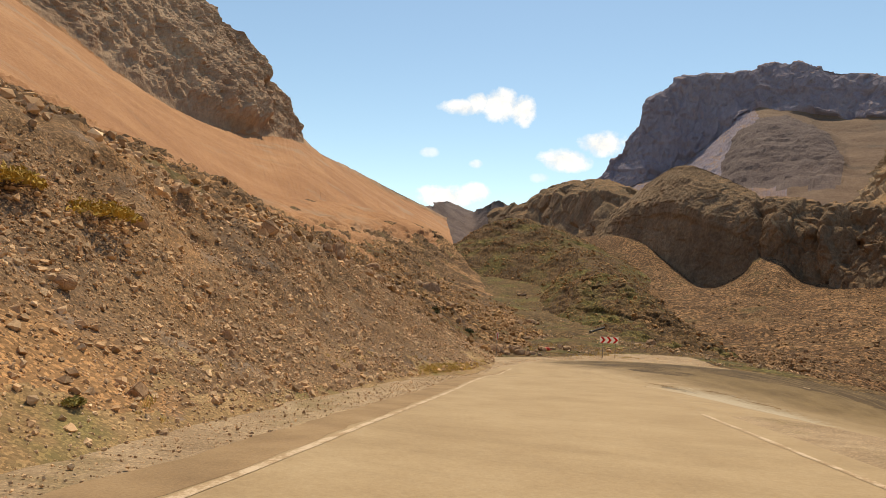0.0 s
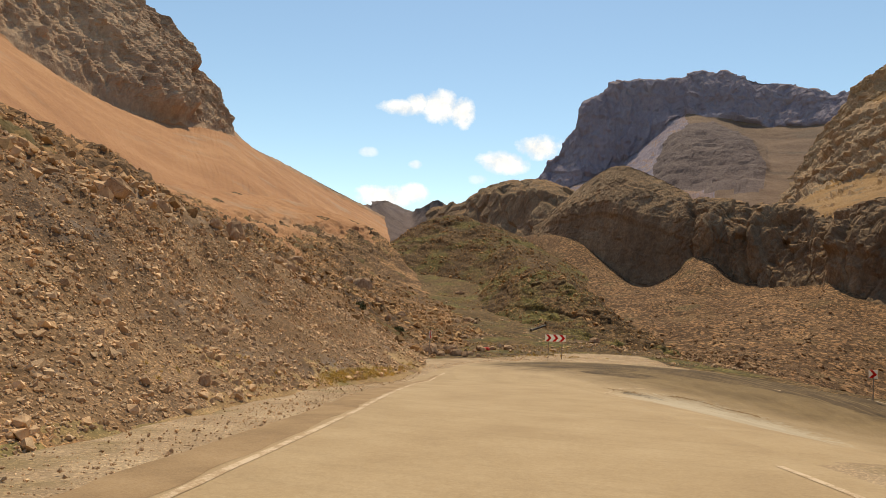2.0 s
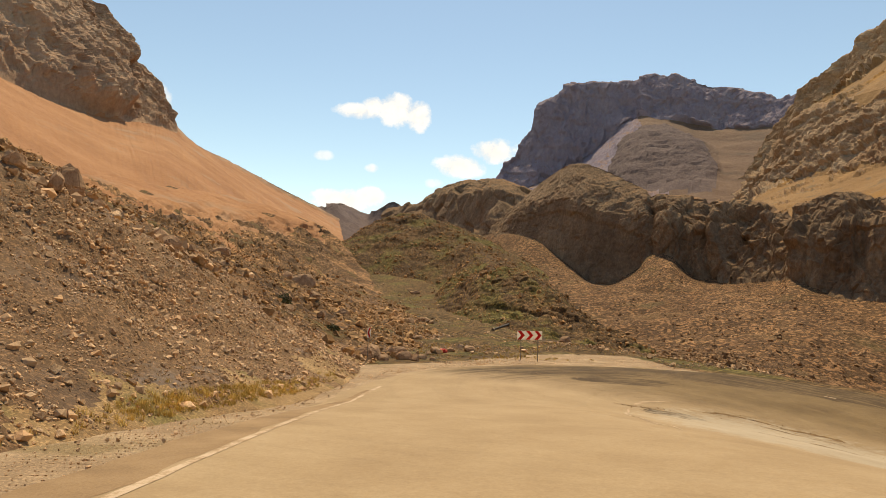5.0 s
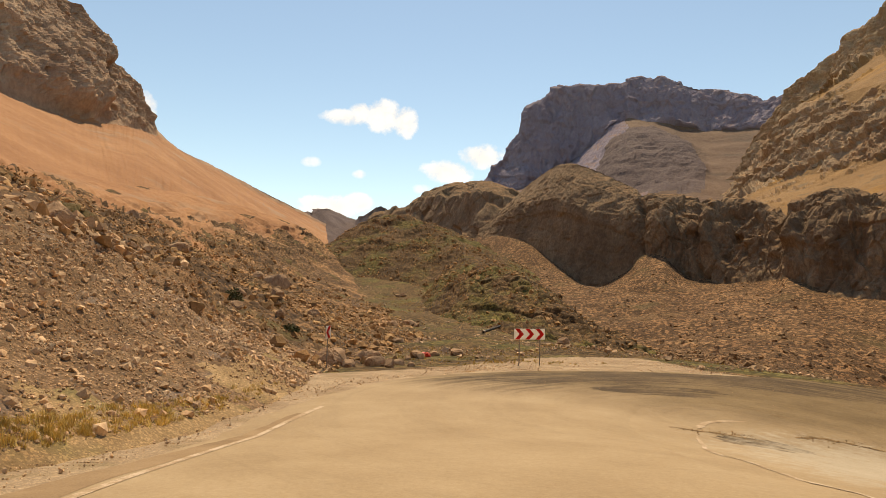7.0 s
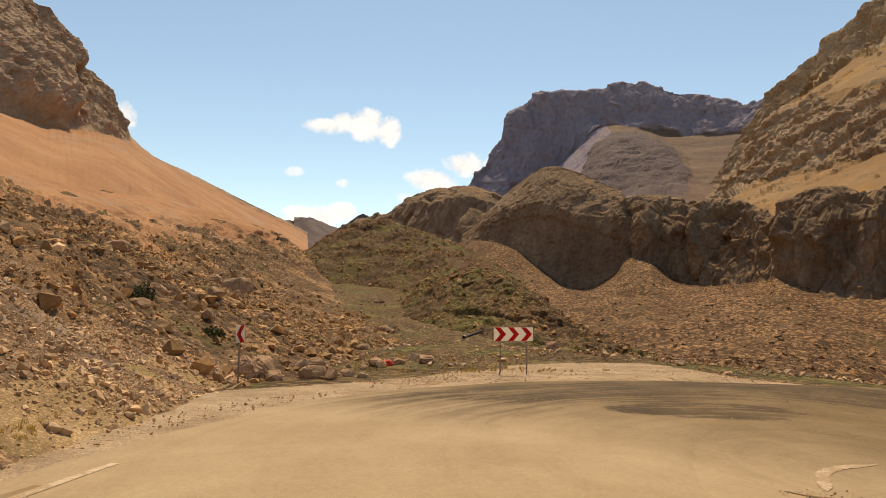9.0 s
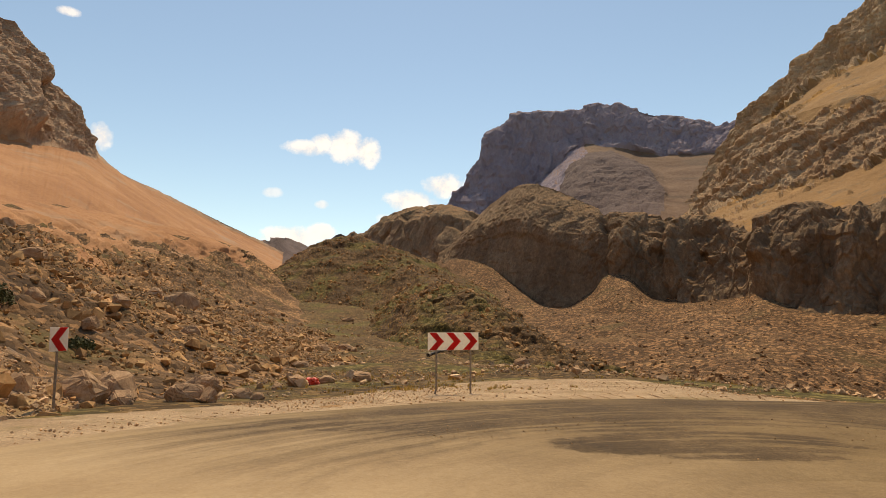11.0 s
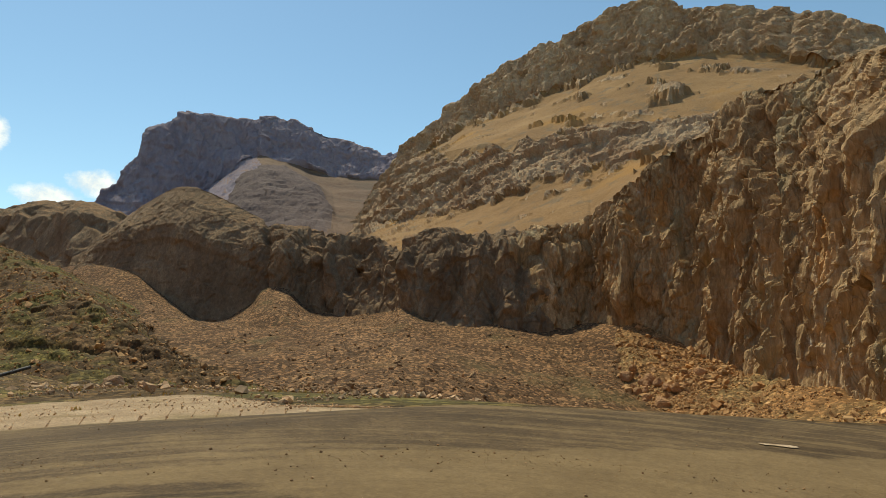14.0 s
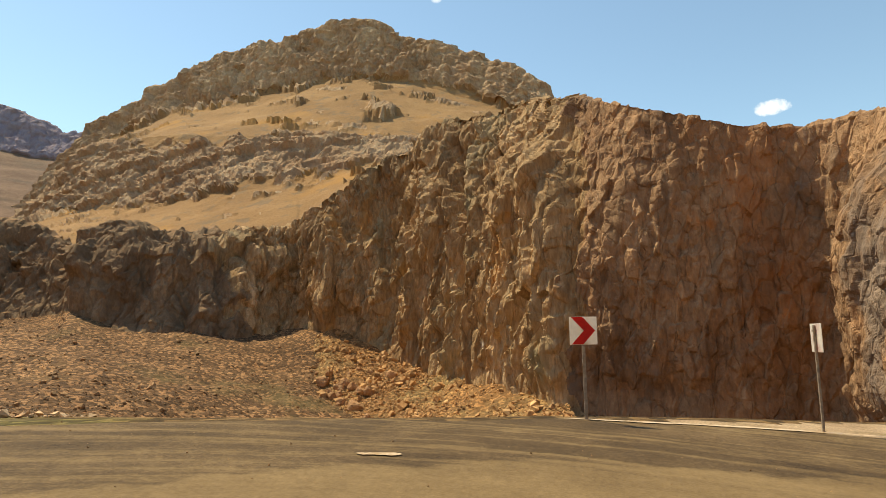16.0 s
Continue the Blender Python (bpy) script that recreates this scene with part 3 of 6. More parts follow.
def sheet_mat(name, colour):
    """Thin plastic sign sheet, which lets some light through."""
    m = plain(name, colour, 0.45, 0, 0.08)
    n, l = m.node_tree.nodes, m.node_tree.links
    b = n["Principled BSDF"]
    tr, mx = n.new("ShaderNodeBsdfTranslucent"), n.new("ShaderNodeMixShader")
    l.new(b.inputs["Base Color"].links[0].from_socket, tr.inputs["Color"])
    mx.inputs[0].default_value = 0.5
    l.new(b.outputs[0], mx.inputs[1])
    l.new(tr.outputs[0], mx.inputs[2])
    l.new(mx.outputs[0], n["Material Output"].inputs["Surface"])
    return m


WHITE = sheet_mat("sign_white", (0.90, 0.86, 0.80))
RED = sheet_mat("sign_red", (0.75, 0.02, 0.02))
STEEL = plain("galvanised_post", (0.30, 0.25, 0.20), 0.6, 0.4, 0.3)


def stone_mat(name, stops, size, fine):
    """Stone whose tone changes from piece to piece."""
    m = earth(name, stops, size, fine, 0.6)
    n, l = m.node_tree.nodes, m.node_tree.links
    b = n["Principled BSDF"]
    src = b.inputs["Base Color"].links[0].from_socket
    geo, info = n.new("ShaderNodeNewGeometry"), n.new("ShaderNodeObjectInfo")
    a = n.new("ShaderNodeMath")
    a.operation = "ADD"
    l.new(geo.outputs["Random Per Island"], a.inputs[0])
    l.new(info.outputs["Random"], a.inputs[1])
    f = n.new("ShaderNodeMath")
    f.operation = "FRACT"
    l.new(a.outputs[0], f.inputs[0])
    r = ramp(n, [(0.0, (0.66, 0.62, 0.58)), (0.4, (0.98, 0.97, 0.95)), (0.75, (1.12, 1.0, 0.88)), (1.0, (1.55, 1.55, 1.5))])
    l.new(f.outputs[0], r.inputs[0])
    mx = n.new("ShaderNodeMixRGB")
    mx.blend_type, mx.inputs[0].default_value = "MULTIPLY", 1.0
    l.new(src, mx.inputs[1])
    l.new(r.outputs[0], mx.inputs[2])
    l.new(mx.outputs[0], b.inputs["Base Color"])
    return m


BOULDER_ROCK = earth("boulder_rock", [(0.3, (0.24, 0.165, 0.12)), (0.5, (0.40, 0.295, 0.22)), (0.7, (0.54, 0.43, 0.34))], 0.8, 0.06, 0.5)
FAN_ROCK = earth("fallen_rock", [(0.3, (0.24, 0.15, 0.095)), (0.5, (0.38, 0.25, 0.16)), (0.7, (0.52, 0.38, 0.26))], 4, 0.35, 0.5)
STONE_DARK = stone_mat("moraine_stone", [(0.3, (0.15, 0.11, 0.075)), (0.5, (0.27, 0.20, 0.14)), (0.7, (0.40, 0.31, 0.225))], 1.3, 0.12)
STONE_TAN = stone_mat("tan_stone", [(0.3, (0.24, 0.16, 0.09)), (0.5, (0.38, 0.265, 0.16)), (0.7, (0.52, 0.40, 0.27))], 1.3, 0.12)
STONE = stone_mat("loose_stone", [(0.3, (0.36, 0.275, 0.21)), (0.5, (0.52, 0.415, 0.325)), (0.7, (0.65, 0.55, 0.45))], 1.3, 0.12)


# ---- meshes ----
def sheet(name, grid, mat, label, category="", kind="structure", flat=False):
    """One mesh from a grid of places (rows x columns x 3)."""
    nu, nv = grid.shape[:2]
    idx = np.arange(nu * nv).reshape(nu, nv)
    a, b, c, d = idx[:-1, :-1], idx[1:, :-1], idx[1:, 1:], idx[:-1, 1:]
    quads = np.stack([a, b, c, d], -1).reshape(-1, 4)
    me = bpy.data.meshes.new(name)
    me.vertices.add(nu * nv)
    me.vertices.foreach_set("co", grid.reshape(-1).astype(np.float32))
    me.loops.add(len(quads) * 4)
    me.loops.foreach_set("vertex_index", quads.reshape(-1).astype(np.int32))
    me.polygons.add(len(quads))
    me.polygons.foreach_set("loop_start", np.arange(0, len(quads) * 4, 4, dtype=np.int32))
    me.polygons.foreach_set("use_smooth", np.full(len(quads), not flat))
    me.update(calc_edges=True)
    me.validate()
    mats = mat if isinstance(mat, (list, tuple)) else [mat]
    for k in mats:
        me.materials.append(k)
    return tagged(new(name, me), label, category, kind=kind)


def spline(xs, ys, x):
    """Smooth monotone-ish curve through stations."""
    xs, ys = np.asarray(xs, float), np.asarray(ys, float)
    s = np.gradient(ys, xs)
    i = np.clip(np.searchsorted(xs, x) - 1, 0, len(xs) - 2)
    h = xs[i + 1] - xs[i]
    t = np.clip((x - xs[i]) / h, 0, 1)
    return ((1 + 2 * t) * (1 - t) ** 2 * ys[i] + t * (1 - t) ** 2 * h * s[i] + t * t * (3 - 2 * t) * ys[i + 1] + t * t * (t - 1) * h * s[i + 1])


def polar(bearing, r, z):
    b = np.radians(bearing)
    return np.stack([CX + r * np.sin(b), CY + r * np.cos(b), z + 0 * r], -1)


def loft(rings, nu, steps):
    """rings: list of (stations x 3) places, foot to back; a dense grid between them. steps: cells between two rings."""
    n = len(rings[0])
    u = np.linspace(0, n - 1, nu)
    dense = [np.stack([spline(np.arange(n), np.asarray(r)[:, k], u) for k in range(3)], -1) for r in rings]
    rows = []
    for k, st in enumerate(steps):
        for j in range(st):
            t = j / st
            rows.append(dense[k] * (1 - t) + dense[k + 1] * t)
    rows.append(dense[-1])
    return np.stack(rows, 1)


def normals(g):
    n = np.cross(np.gradient(g, axis=0), np.gradient(g, axis=1))
    n /= np.linalg.norm(n, axis=-1, keepdims=True) + 1e-9
    return n * np.where(n[..., 2:] < 0, -1, 1)


def ring_weights(steps, values):
    out = []
    for k, st in enumerate(steps):
        out += list(np.linspace(values[k], values[k + 1], st, endpoint=False))
    return np.array(out + [values[-1]])


# the ground, one sheet to the horizon
rr = np.concatenate([np.linspace(0.01, 60, 170), 60 * np.geomspace(1.02, 75, 110)])
bb = np.linspace(-180, 180, 341)
gx = CX + rr[:, None] * np.sin(np.radians(bb))[None]
gy = CY + rr[:, None] * np.cos(np.radians(bb))[None]
gz = ground_height(gx, gy)
P3 = np.stack([gx, gy, 0 * gx], -1)
off = np.maximum(np.maximum(smooth(64, 90, gy), smooth(38, 60, gx)), smooth(-60, -90, gy))
gz = gz + 0.03 * fbm(P3, 1.5, 3) - 0.02 + off * (1.0 * fbm(P3, 14, 5)) + smooth(150, 800, rr)[:, None] * 12 * fbm(P3, 180, 4)
ground = sheet("ground", np.stack([gx, gy, gz], -1), [VALLEY, GRAVEL, ASPHALT], "brown stony ground with sparse dry grass and a gravel pad", "ground")
fx, fy = (gx[:-1, :-1] + gx[1:, 1:]) / 2, (gy[:-1, :-1] + gy[1:, 1:]) / 2
pad = pad_edge(np.degrees(np.arctan2(fx - 16, fy - 46))) + 0.8 + 1.3 * fbm(np.stack([fx, fy, 0 * fx], -1), 4, 4)
onpad = (np.hypot(fx - 16, fy - 46) < pad) | ((fy < 44) & (fx < 33.4))
ground.data.polygons.foreach_set("material_index", (onpad.astype(np.int32) + ((fx > 5) & (fx < 27) & (fy > 16 + 3 * fbm(np.stack([fx, fy, 0 * fx], -1), 5, 4)) & (fy < 50)).astype(np.int32)).reshape(-1))

# left bank above the road and the rubble slope over it
BANK_FOOT = [(-10, -40, 4.7), (-6.5, -20, 2.3), (-4.8, 0, -0.05), (-4.1, 11, -1.35), (-3.3, 20, -2.4), (-2.1, 29, -3.5), (-0.5, 36, -4.35), (2.6, 47, -5.3), (3.8, 57, -5.95), (9, 80, -6.9), (15, 110, -8.6), (15, 150, -7.4), (10, 200, -3.6), (6, 240, 3.0)]
BANK_CREST = [(-19, -40, 13), (-16, -20, 9.5), (-14, 0, 6.9), (-12.7, 14, 5.2), (-11.8, 23, 4.2), (-11, 30.4, 3.3), (-9.6, 41, 2.4), (-7.6, 51, 1.1), (-5.4, 60, -0.9), (-4.5, 80, -2.6), (-6, 110, -2.9), (-7, 150, -1.0), (-7, 200, 3.0), (1, 250, 9)]
BANK_TOP = [(-60, -20, 34), (-54, 5, 28), (-50, 22, 23), (-46, 38, 20), (-44, 47, 18), (-43, 57, 17), (-43.5, 66, 17.2), (-45, 78, 17.3), (-46.5, 95, 17.3), (-46.5, 112, 15.5), (-41, 154, 14), (-33.5, 195, 15.8), (-23, 230, 18.2), (-8.5, 264, 18.8)]
BANK_MID = [(a[0] * 0.62 + b[0] * 0.38, a[1] * 0.62 + b[1] * 0.38, a[2] * 0.74 + b[2] * 0.26) for a, b in zip(BANK_FOOT, BANK_CREST)]
bank = loft([[(x + 1.2, y, z - 0.6) for x, y, z in BANK_FOOT], BANK_FOOT, BANK_MID, BANK_CREST, BANK_TOP, [(x - 25, y + 8, z + 9) for x, y, z in BANK_TOP]], 620, [2, 28, 47, 80, 8])
wv = ring_weights([2, 28, 47, 80, 8], [0, 0.15, 0.4, 1, 1.6, 0.5])[None, :]
nb = normals(bank)
bank = bank + nb * (wv * (0.8 * fbm(bank, 9, 4) + 0.35 * fbm(bank, 1.6, 4) + 0.35 * smooth(45, 70, bank[..., 1]) * blocks(bank, 3.2, 31, 0.9, 0.3)))[..., None]
SLOPE = earth("slope_rubble", [(0.3, (0.07, 0.046, 0.03)), (0.5, (0.135, 0.09, 0.058)), (0.7, (0.235, 0.165, 0.11))], 7, 0.3, 0.9, patch=((0.31, 0.175, 0.085), 14, 0.50), speckle=0.45, hard=1.3)
overlay(SLOPE, (0.125, 0.10, 0.035), 7, 0.56, 0.08, amount=0.7)
FOOT_GRAVEL = earth("bank_foot_gravel", [(0.3, (0.19, 0.135, 0.08)), (0.5, (0.30, 0.225, 0.14)), (0.7, (0.42, 0.335, 0.225))], 1.8, 0.05, 0.9, patch=((0.22, 0.17, 0.07), 2.5, 0.55), speckle=0.04, hard=0.6)
bank_ob = sheet("embankment", bank, [BANK, SLOPE, ORANGE_SCREE, FOOT_GRAVEL], "steep brown bank of loose stony rubble beside the road", "embankment")

bank_i = np.arange(bank.shape[1] - 1)[None, :] + 0 * np.arange(bank.shape[0] - 1)[:, None]
bank_y = (bank[:-1, :-1, 1] + bank[1:, 1:, 1]) / 2 + 4 * fbm((bank[:-1, :-1] + bank[1:, 1:]) / 2, 4, 3)
foot_ = (bank_i + 16 * fbm((bank[:-1, :-1] + bank[1:, 1:]) / 2, 2.5, 5) < 9) & (bank_y < 58)
bank_ob.data.polygons.foreach_set("material_index", np.where(foot_, 3, ((bank_i > 80) | (bank_y > 60)).astype(np.int32) + (bank_i + 45 * fbm((bank[:-1, :-1] + bank[1:, 1:]) / 2, 11, 5) > 134).astype(np.int32)).astype(np.int32).reshape(-1))

# left mountain: orange scree under a limestone cliff
LM = [-100, -80, -65, -50, -38, -30, -24, -21, -18.5, -16.5, -13, -9, -5, -2]
lm_foot = polar(np.array(LM), np.array([48, 46, 52, 66, 88, 108, 128, 142, 156, 168, 185, 215, 245, 280.]), np.array([17, 15, 14, 14, 14, 12.5, 11, 11.5, 12, 12.5, 12, 10, 10, 12.]))
lm_base = polar(np.array(LM), np.array([280, 285, 290, 300, 312, 331, 352, 368, 400, 430, 480, 545, 650, 760.]), np.array([150, 148, 142, 128, 101, 84, 80, 82, 89, 90, 86, 79, 76, 70.]))
lm_crest = polar(np.array(LM), np.array([370, 375, 380, 390, 394, 402, 425, 440, 462, 470, 517, 567, 670, 790.]), np.array([245, 240, 228, 205, 190, 184, 157, 140, 126, 101, 95, 87, 82, 77.]))
lm_back = polar(np.array(LM), np.array([620, 620, 620, 620, 620, 620, 620, 640, 640, 640, 680, 700, 800, 950.]), np.array([230, 230, 220, 200, 180, 170, 140, 120, 105, 90, 70, 60, 50, 50.]))
lm_low = lm_foot * np.array([0.9, 0.94, 1]) - np.array([0, 0, 8])
steps = [4, 80, 110, 12]
g = loft([lm_low, lm_foot, lm_base, lm_crest, lm_back], 560, steps)
lm_row = np.arange(g.shape[1])[None] + 0 * np.arange(g.shape[0])[:, None]
lm_b = np.degrees(np.arctan2(g[..., 0] - CX, g[..., 1] - CY))
end = smooth(-16.6, -18.6, lm_b)
cl = smooth(82, 104, lm_row) * end
up_ = np.clip((lm_row - 84) / 110.0, 0, 1)
out = normals(g)
out[..., 2] *= 0.35
# two buttresses, the nearer one standing out with a sharp end
step_ = smooth(-34, -22.6, lm_b) * smooth(-21.6, -22.3, lm_b + 0.25 * fbm(g * np.array([0, 0, 1]), 14, 3))
relief = 15 * step_ * (1 - 0.4 * up_) + 6.5 * fbm(g * np.array([1, 1, 0.16]), 42, 3, 0.5, True) + 2.6 * fbm(g * np.array([1, 1, 0.14]), 12, 4, 0.55, True) + 1.5 * fbm(g * np.array([1, 1, 0.1]), 5, 3, 0.55, True) + 1.2 * blocks(g * np.array([1, 1, 0.22]), 7, 1) + 0.5 * blocks(g * np.array([1, 1, 0.4]), 3.0, 2)
rill = fbm(np.stack([lm_b * 2.2, 0 * lm_b, 0.02 * lm_row], -1), 1.0, 4)
g = g + out * (cl * relief)[..., None] + normals(g) * ((1 - cl) * smooth(0, 30, lm_row) * (1.6 * fbm(g, 60, 3) + 0.35 * rill + 0.25 * fbm(g, 5, 3)))[..., None]
lm_ob = sheet("mountain_left", g, [LEFT_CLIFF, ORANGE_SCREE], "orange scree slope rising to a pale limestone cliff", "mountain", flat=True)
edge_n = 9 * fbm(g, 30, 4) + 5 * fbm(g, 6, 3)
lm_ob.data.polygons.foreach_set("material_index", ((lm_row + edge_n * 0.5 < 84) | ((lm_b > -17.2) & (lm_row + 1.4 * edge_n < 128)) | (lm_row > 196))[:-1, :-1].astype(np.int32).reshape(-1))
lm_ob.data.polygons.foreach_set("use_smooth", (lm_row < 82)[:-1, :-1].reshape(-1))
# rounded rock hill behind the knoll
HB = np.array([2, 4, 5.5, 8.1, 10.5, 13, 15, 17])
hr = np.array([540, 510, 490, 450, 420, 390, 380, 380.])
h_low = polar(HB, hr - 40, np.array([8, 8, 8, 8, 8, 8, 8, 8.]))
h_base = polar(HB, hr, -2.8 + hr * np.array([0.10, 0.115, 0.118, 0.112, 0.098, 0.09, 0.088, 0.08]))
h_crest = polar(HB, hr + 60, -2.8 + (hr + 60) * np.array([0.112, 0.124, 0.134, 0.166, 0.179, 0.180, 0.172, 0.15]))
h_mid = h_base * 0.3 + h_crest * 0.7
h_mid[:, :2] = h_base[:, :2] * 0.6 + h_crest[:, :2] * 0.4
steps = [10, 40, 40, 15]
g = loft([h_low, h_base, h_mid, h_crest, polar(HB, hr + 220, 40 + 0 * HB)], 340, steps)
sq = g * np.array([1, 1, 0.5])
g = g + normals(g) * (ring_weights(steps, [0.2, 0.6, 1, 0.5, 1])[None, :] * (4 * fbm(sq, 40, 5, 0.5, True) + 2.2 * blocks(g * np.array([1, 1, 0.7]), 14, 33, 0.9, 0.3) + 1.0 * ledges(g, (0.5, 0.2, 0.85), 7.0, 0.8)))[..., None]
sheet("rock_hill", g, DARK_ROCK, "rounded bare rock hill beyond the knoll", "hill", flat=True)

# rock dome and dark crag band over the basin
DB = np.array([12.6, 13.8, 16.6, 19.8, 22.9, 26, 27.2, 29.2, 31.7, 36.3, 38.4, 39.4, 41, 43.6, 46.4, 48.5, 51.1, 53.3, 55.6, 57.9])
db_r = np.array([345, 335, 312, 290, 275, 270, 266, 260, 255, 240, 232, 222, 214, 208, 205, 205, 206, 210, 216, 222.])
db_t = np.array([0.09, 0.091, 0.084, 0.044, 0.012, 0.036, 0.062, 0.064, 0.028, 0.026, 0.030, 0.034, 0.0127, 0.014, 0.0023, 0.0076, 0.0001, 0.0013, 0.0067, 0.0072])
dc_t = np.array([0.092, 0.125, 0.176, 0.213, 0.2066, 0.18, 0.166, 0.161, 0.155, 0.144, 0.130, 0.122, 0.138, 0.151, 0.152, 0.153, 0.163, 0.162, 0.165, 0.175])
dd = np.array([12, 30, 42, 40, 36, 30, 26, 25, 26, 28, 28, 32, 36, 36, 38, 38, 36, 34, 30, 28.])
base = polar(DB, db_r, -2.8 + db_t * db_r)
low = polar(DB, db_r - 6, -2.8 + db_t * db_r - 6)
crest = polar(DB, db_r + dd, -2.8 + dc_t * (db_r + dd))
mid = base * 0.42 + crest * 0.58
mid[:, :2] = base[:, :2] * 0.72 + crest[:, :2] * 0.28
top = crest * 0.15 + mid * 0.85
top[:, :2] = mid[:, :2] * 0.45 + crest[:, :2] * 0.55
top[:, 2] = mid[:, 2] * 0.35 + crest[:, 2] * 0.65
back = polar(DB, db_r + dd + 60, -2.8 + dc_t * (db_r + dd) - 3)
steps = [4, 55, 38, 20, 8]
g = loft([low, base, mid, top, crest, back], 900, steps)
w1 = ring_weights(steps, [0.3, 0.7, 1, 0.8, 0.4, 0.5])[None, :]
sq = g * np.array([1, 1, 0.35])
bear = np.degrees(np.arctan2(g[..., 0] - CX, g[..., 1] - CY))
amp = np.clip(np.hypot(g[..., 0] - CX, g[..., 1] - CY) / 250, 0.25, 1.2) * (0.45 + 0.55 * smooth(24, 29, bear))
dome = smooth(27.6, 26.6, bear) * smooth(12, 14, bear)
split = np.exp(-((bear - 27.5 + 0.3 * fbm(g * np.array([0, 0, 1]), 12, 3)) / 0.32) ** 2) + 0.8 * np.exp(-((bear - 32.4 + 0.5 * fbm(g * np.array([0, 0, 1]), 9, 3)) / 0.3) ** 2) + np.exp(-((bear - 44.6 + 0.8 * fbm(g, 14, 3)) / 0.7) ** 2) + 1.4 * np.exp(-((bear - 50.0 + 0.8 * fbm(g, 14, 3)) / 0.6) ** 2) + np.exp(-((bear - 53.2 + 0.6 * fbm(g, 10, 3)) / 0.35) ** 2) + 0.8 * np.exp(-((bear - 47.6 + 0.5 * fbm(g * np.array([0, 0, 1]), 9, 3)) / 0.4) ** 2) + np.exp(-((bear - 39.0 + 0.6 * fbm(g * np.array([0, 0, 1]), 9, 3)) / 0.8) ** 2)
far_crag = 3.5 * fbm(sq, 30, 3, 0.5, True) + 4.5 * fbm(g, 40, 2) + 1.9 * blocks(g * np.array([1, 1, 0.4]), 8, 3, 0.9, 0.5) + 0.8 * blocks(sq, 3.2, 4, 0.9, 0.4) + 0.5 * fbm(g, 2, 3) - 3.0 * split + smooth(31, 35, bear) * (5.0 * fbm(g * np.array([1, 1, 0.6]), 34, 3, 0.5, True) + 2.6 * blocks(g * np.array([1, 1, 0.75]), 17, 21, 1.1, 0.25) + 0.8 * blocks(g * np.array([1, 1, 0.6]), 6, 22, 1.0, 0.3))
smooth_dome = 3.0 * fbm(g * np.array([1, 1, 0.5]), 50, 2) + 1.2 * ledges(g, (0.55, 0.1, 0.8), 9.0, 0.8) + 0.9 * fbm(sq, 9, 4, 0.5, True) + 0.5 * blocks(g * np.array([0.6, 0.6, 1]), 4, 3, 0.8, 0.3) + 0.3 * fbm(g, 2, 3)
g = g + normals(g) * (w1 * amp * (dome * smooth_dome * 1.6 + (1 - dome) * far_crag))[..., None]
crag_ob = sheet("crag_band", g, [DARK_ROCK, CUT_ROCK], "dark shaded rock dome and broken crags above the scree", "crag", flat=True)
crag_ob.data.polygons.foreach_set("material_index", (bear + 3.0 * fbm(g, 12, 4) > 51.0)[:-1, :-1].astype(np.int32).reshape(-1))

# moraine: a rubble knoll running down to a spur beside the bend
MC = np.array([(38, 90, -10.6), (40.4, 98, -9.7), (42, 108, -9.5), (43.3, 118, -8.3), (43, 131.5, -5.7), (40.6, 148, 0.2), (37.8, 159, 2.7), (38, 190, 5.4), (41, 215, 8.6), (44, 238, 13.7), (40, 262, 20.8), (33, 276, 26.4), (23, 284, 28.4), (11, 290, 25.2), (0, 300, 18), (-11, 315, 13)], float)
ML = np.array([(33, 89, -10.0), (25.6, 98, -8.9), (25, 108, -8.5), (24.5, 117, -8.3), (22.5, 128, -8.0), (20.5, 146, -7.2), (20.5, 160, -6.4), (22, 182, -4.8), (26, 198, -3.6), (29, 206, -2.5), (27, 212, -1.2), (22, 218, -0.6), (12, 226, 0.2), (2, 231, 1.0), (-8, 234, 3.0), (-18, 245, 6)], float)
MR = np.array([(46, 92, -13), (52, 100, -13.5), (56, 110, -13.6), (58, 120, -13.5), (58, 134, -12.5), (57, 150, -9), (57, 162, -6), (60, 192, -2), (64, 218, 3), (72, 244, 8), (72, 280, 14), (60, 310, 18), (35, 325, 20), (15, 330, 18), (-2, 335, 12), (-12, 345, 10)], float)
mlm = ML * 0.46 + MC * 0.54
mlm[5:8, 2] += (0.8, 0.2, -0.8)
mrm = MR * 0.42 + MC * 0.58
mrm[:, 2] = MR[:, 2] * 0.34 + MC[:, 2] * 0.66
steps = [44, 44, 24, 24]
g = loft([ML - (1.5, 1.0, 3.0), mlm, MC, mrm, MR + (2.5, 0, -4.5)], 640, steps)
spur = smooth(185, 165, g[..., 1])
bench = -0.6 * np.exp(-((g[..., 2] - 10.8 - 0.02 * g[..., 0]) / 0.9) ** 2) * smooth(200, 220, g[..., 1])
mw = ring_weights(steps, [0.1, 1, 1, 1, 0.3])[None, :]
g = g + normals(g) * (mw * (1.1 * fbm(g, 14, 4) + 0.45 * fbm(g, 3.5, 4) + bench + (0.22 + 0.35 * spur) * ledges(g, (0.45, 0.35, 0.9), 2.6, 0.7) + (0.2 + 0.25 * spur) * blocks(g * np.array([1, 0.6, 1.3]), 2.6, 15, 0.9, 0.5)))[..., None]
moraine_grid = g
sheet("moraine", g, MORAINE, "dark rubble knoll and spur with patches of dry grass", "hill")

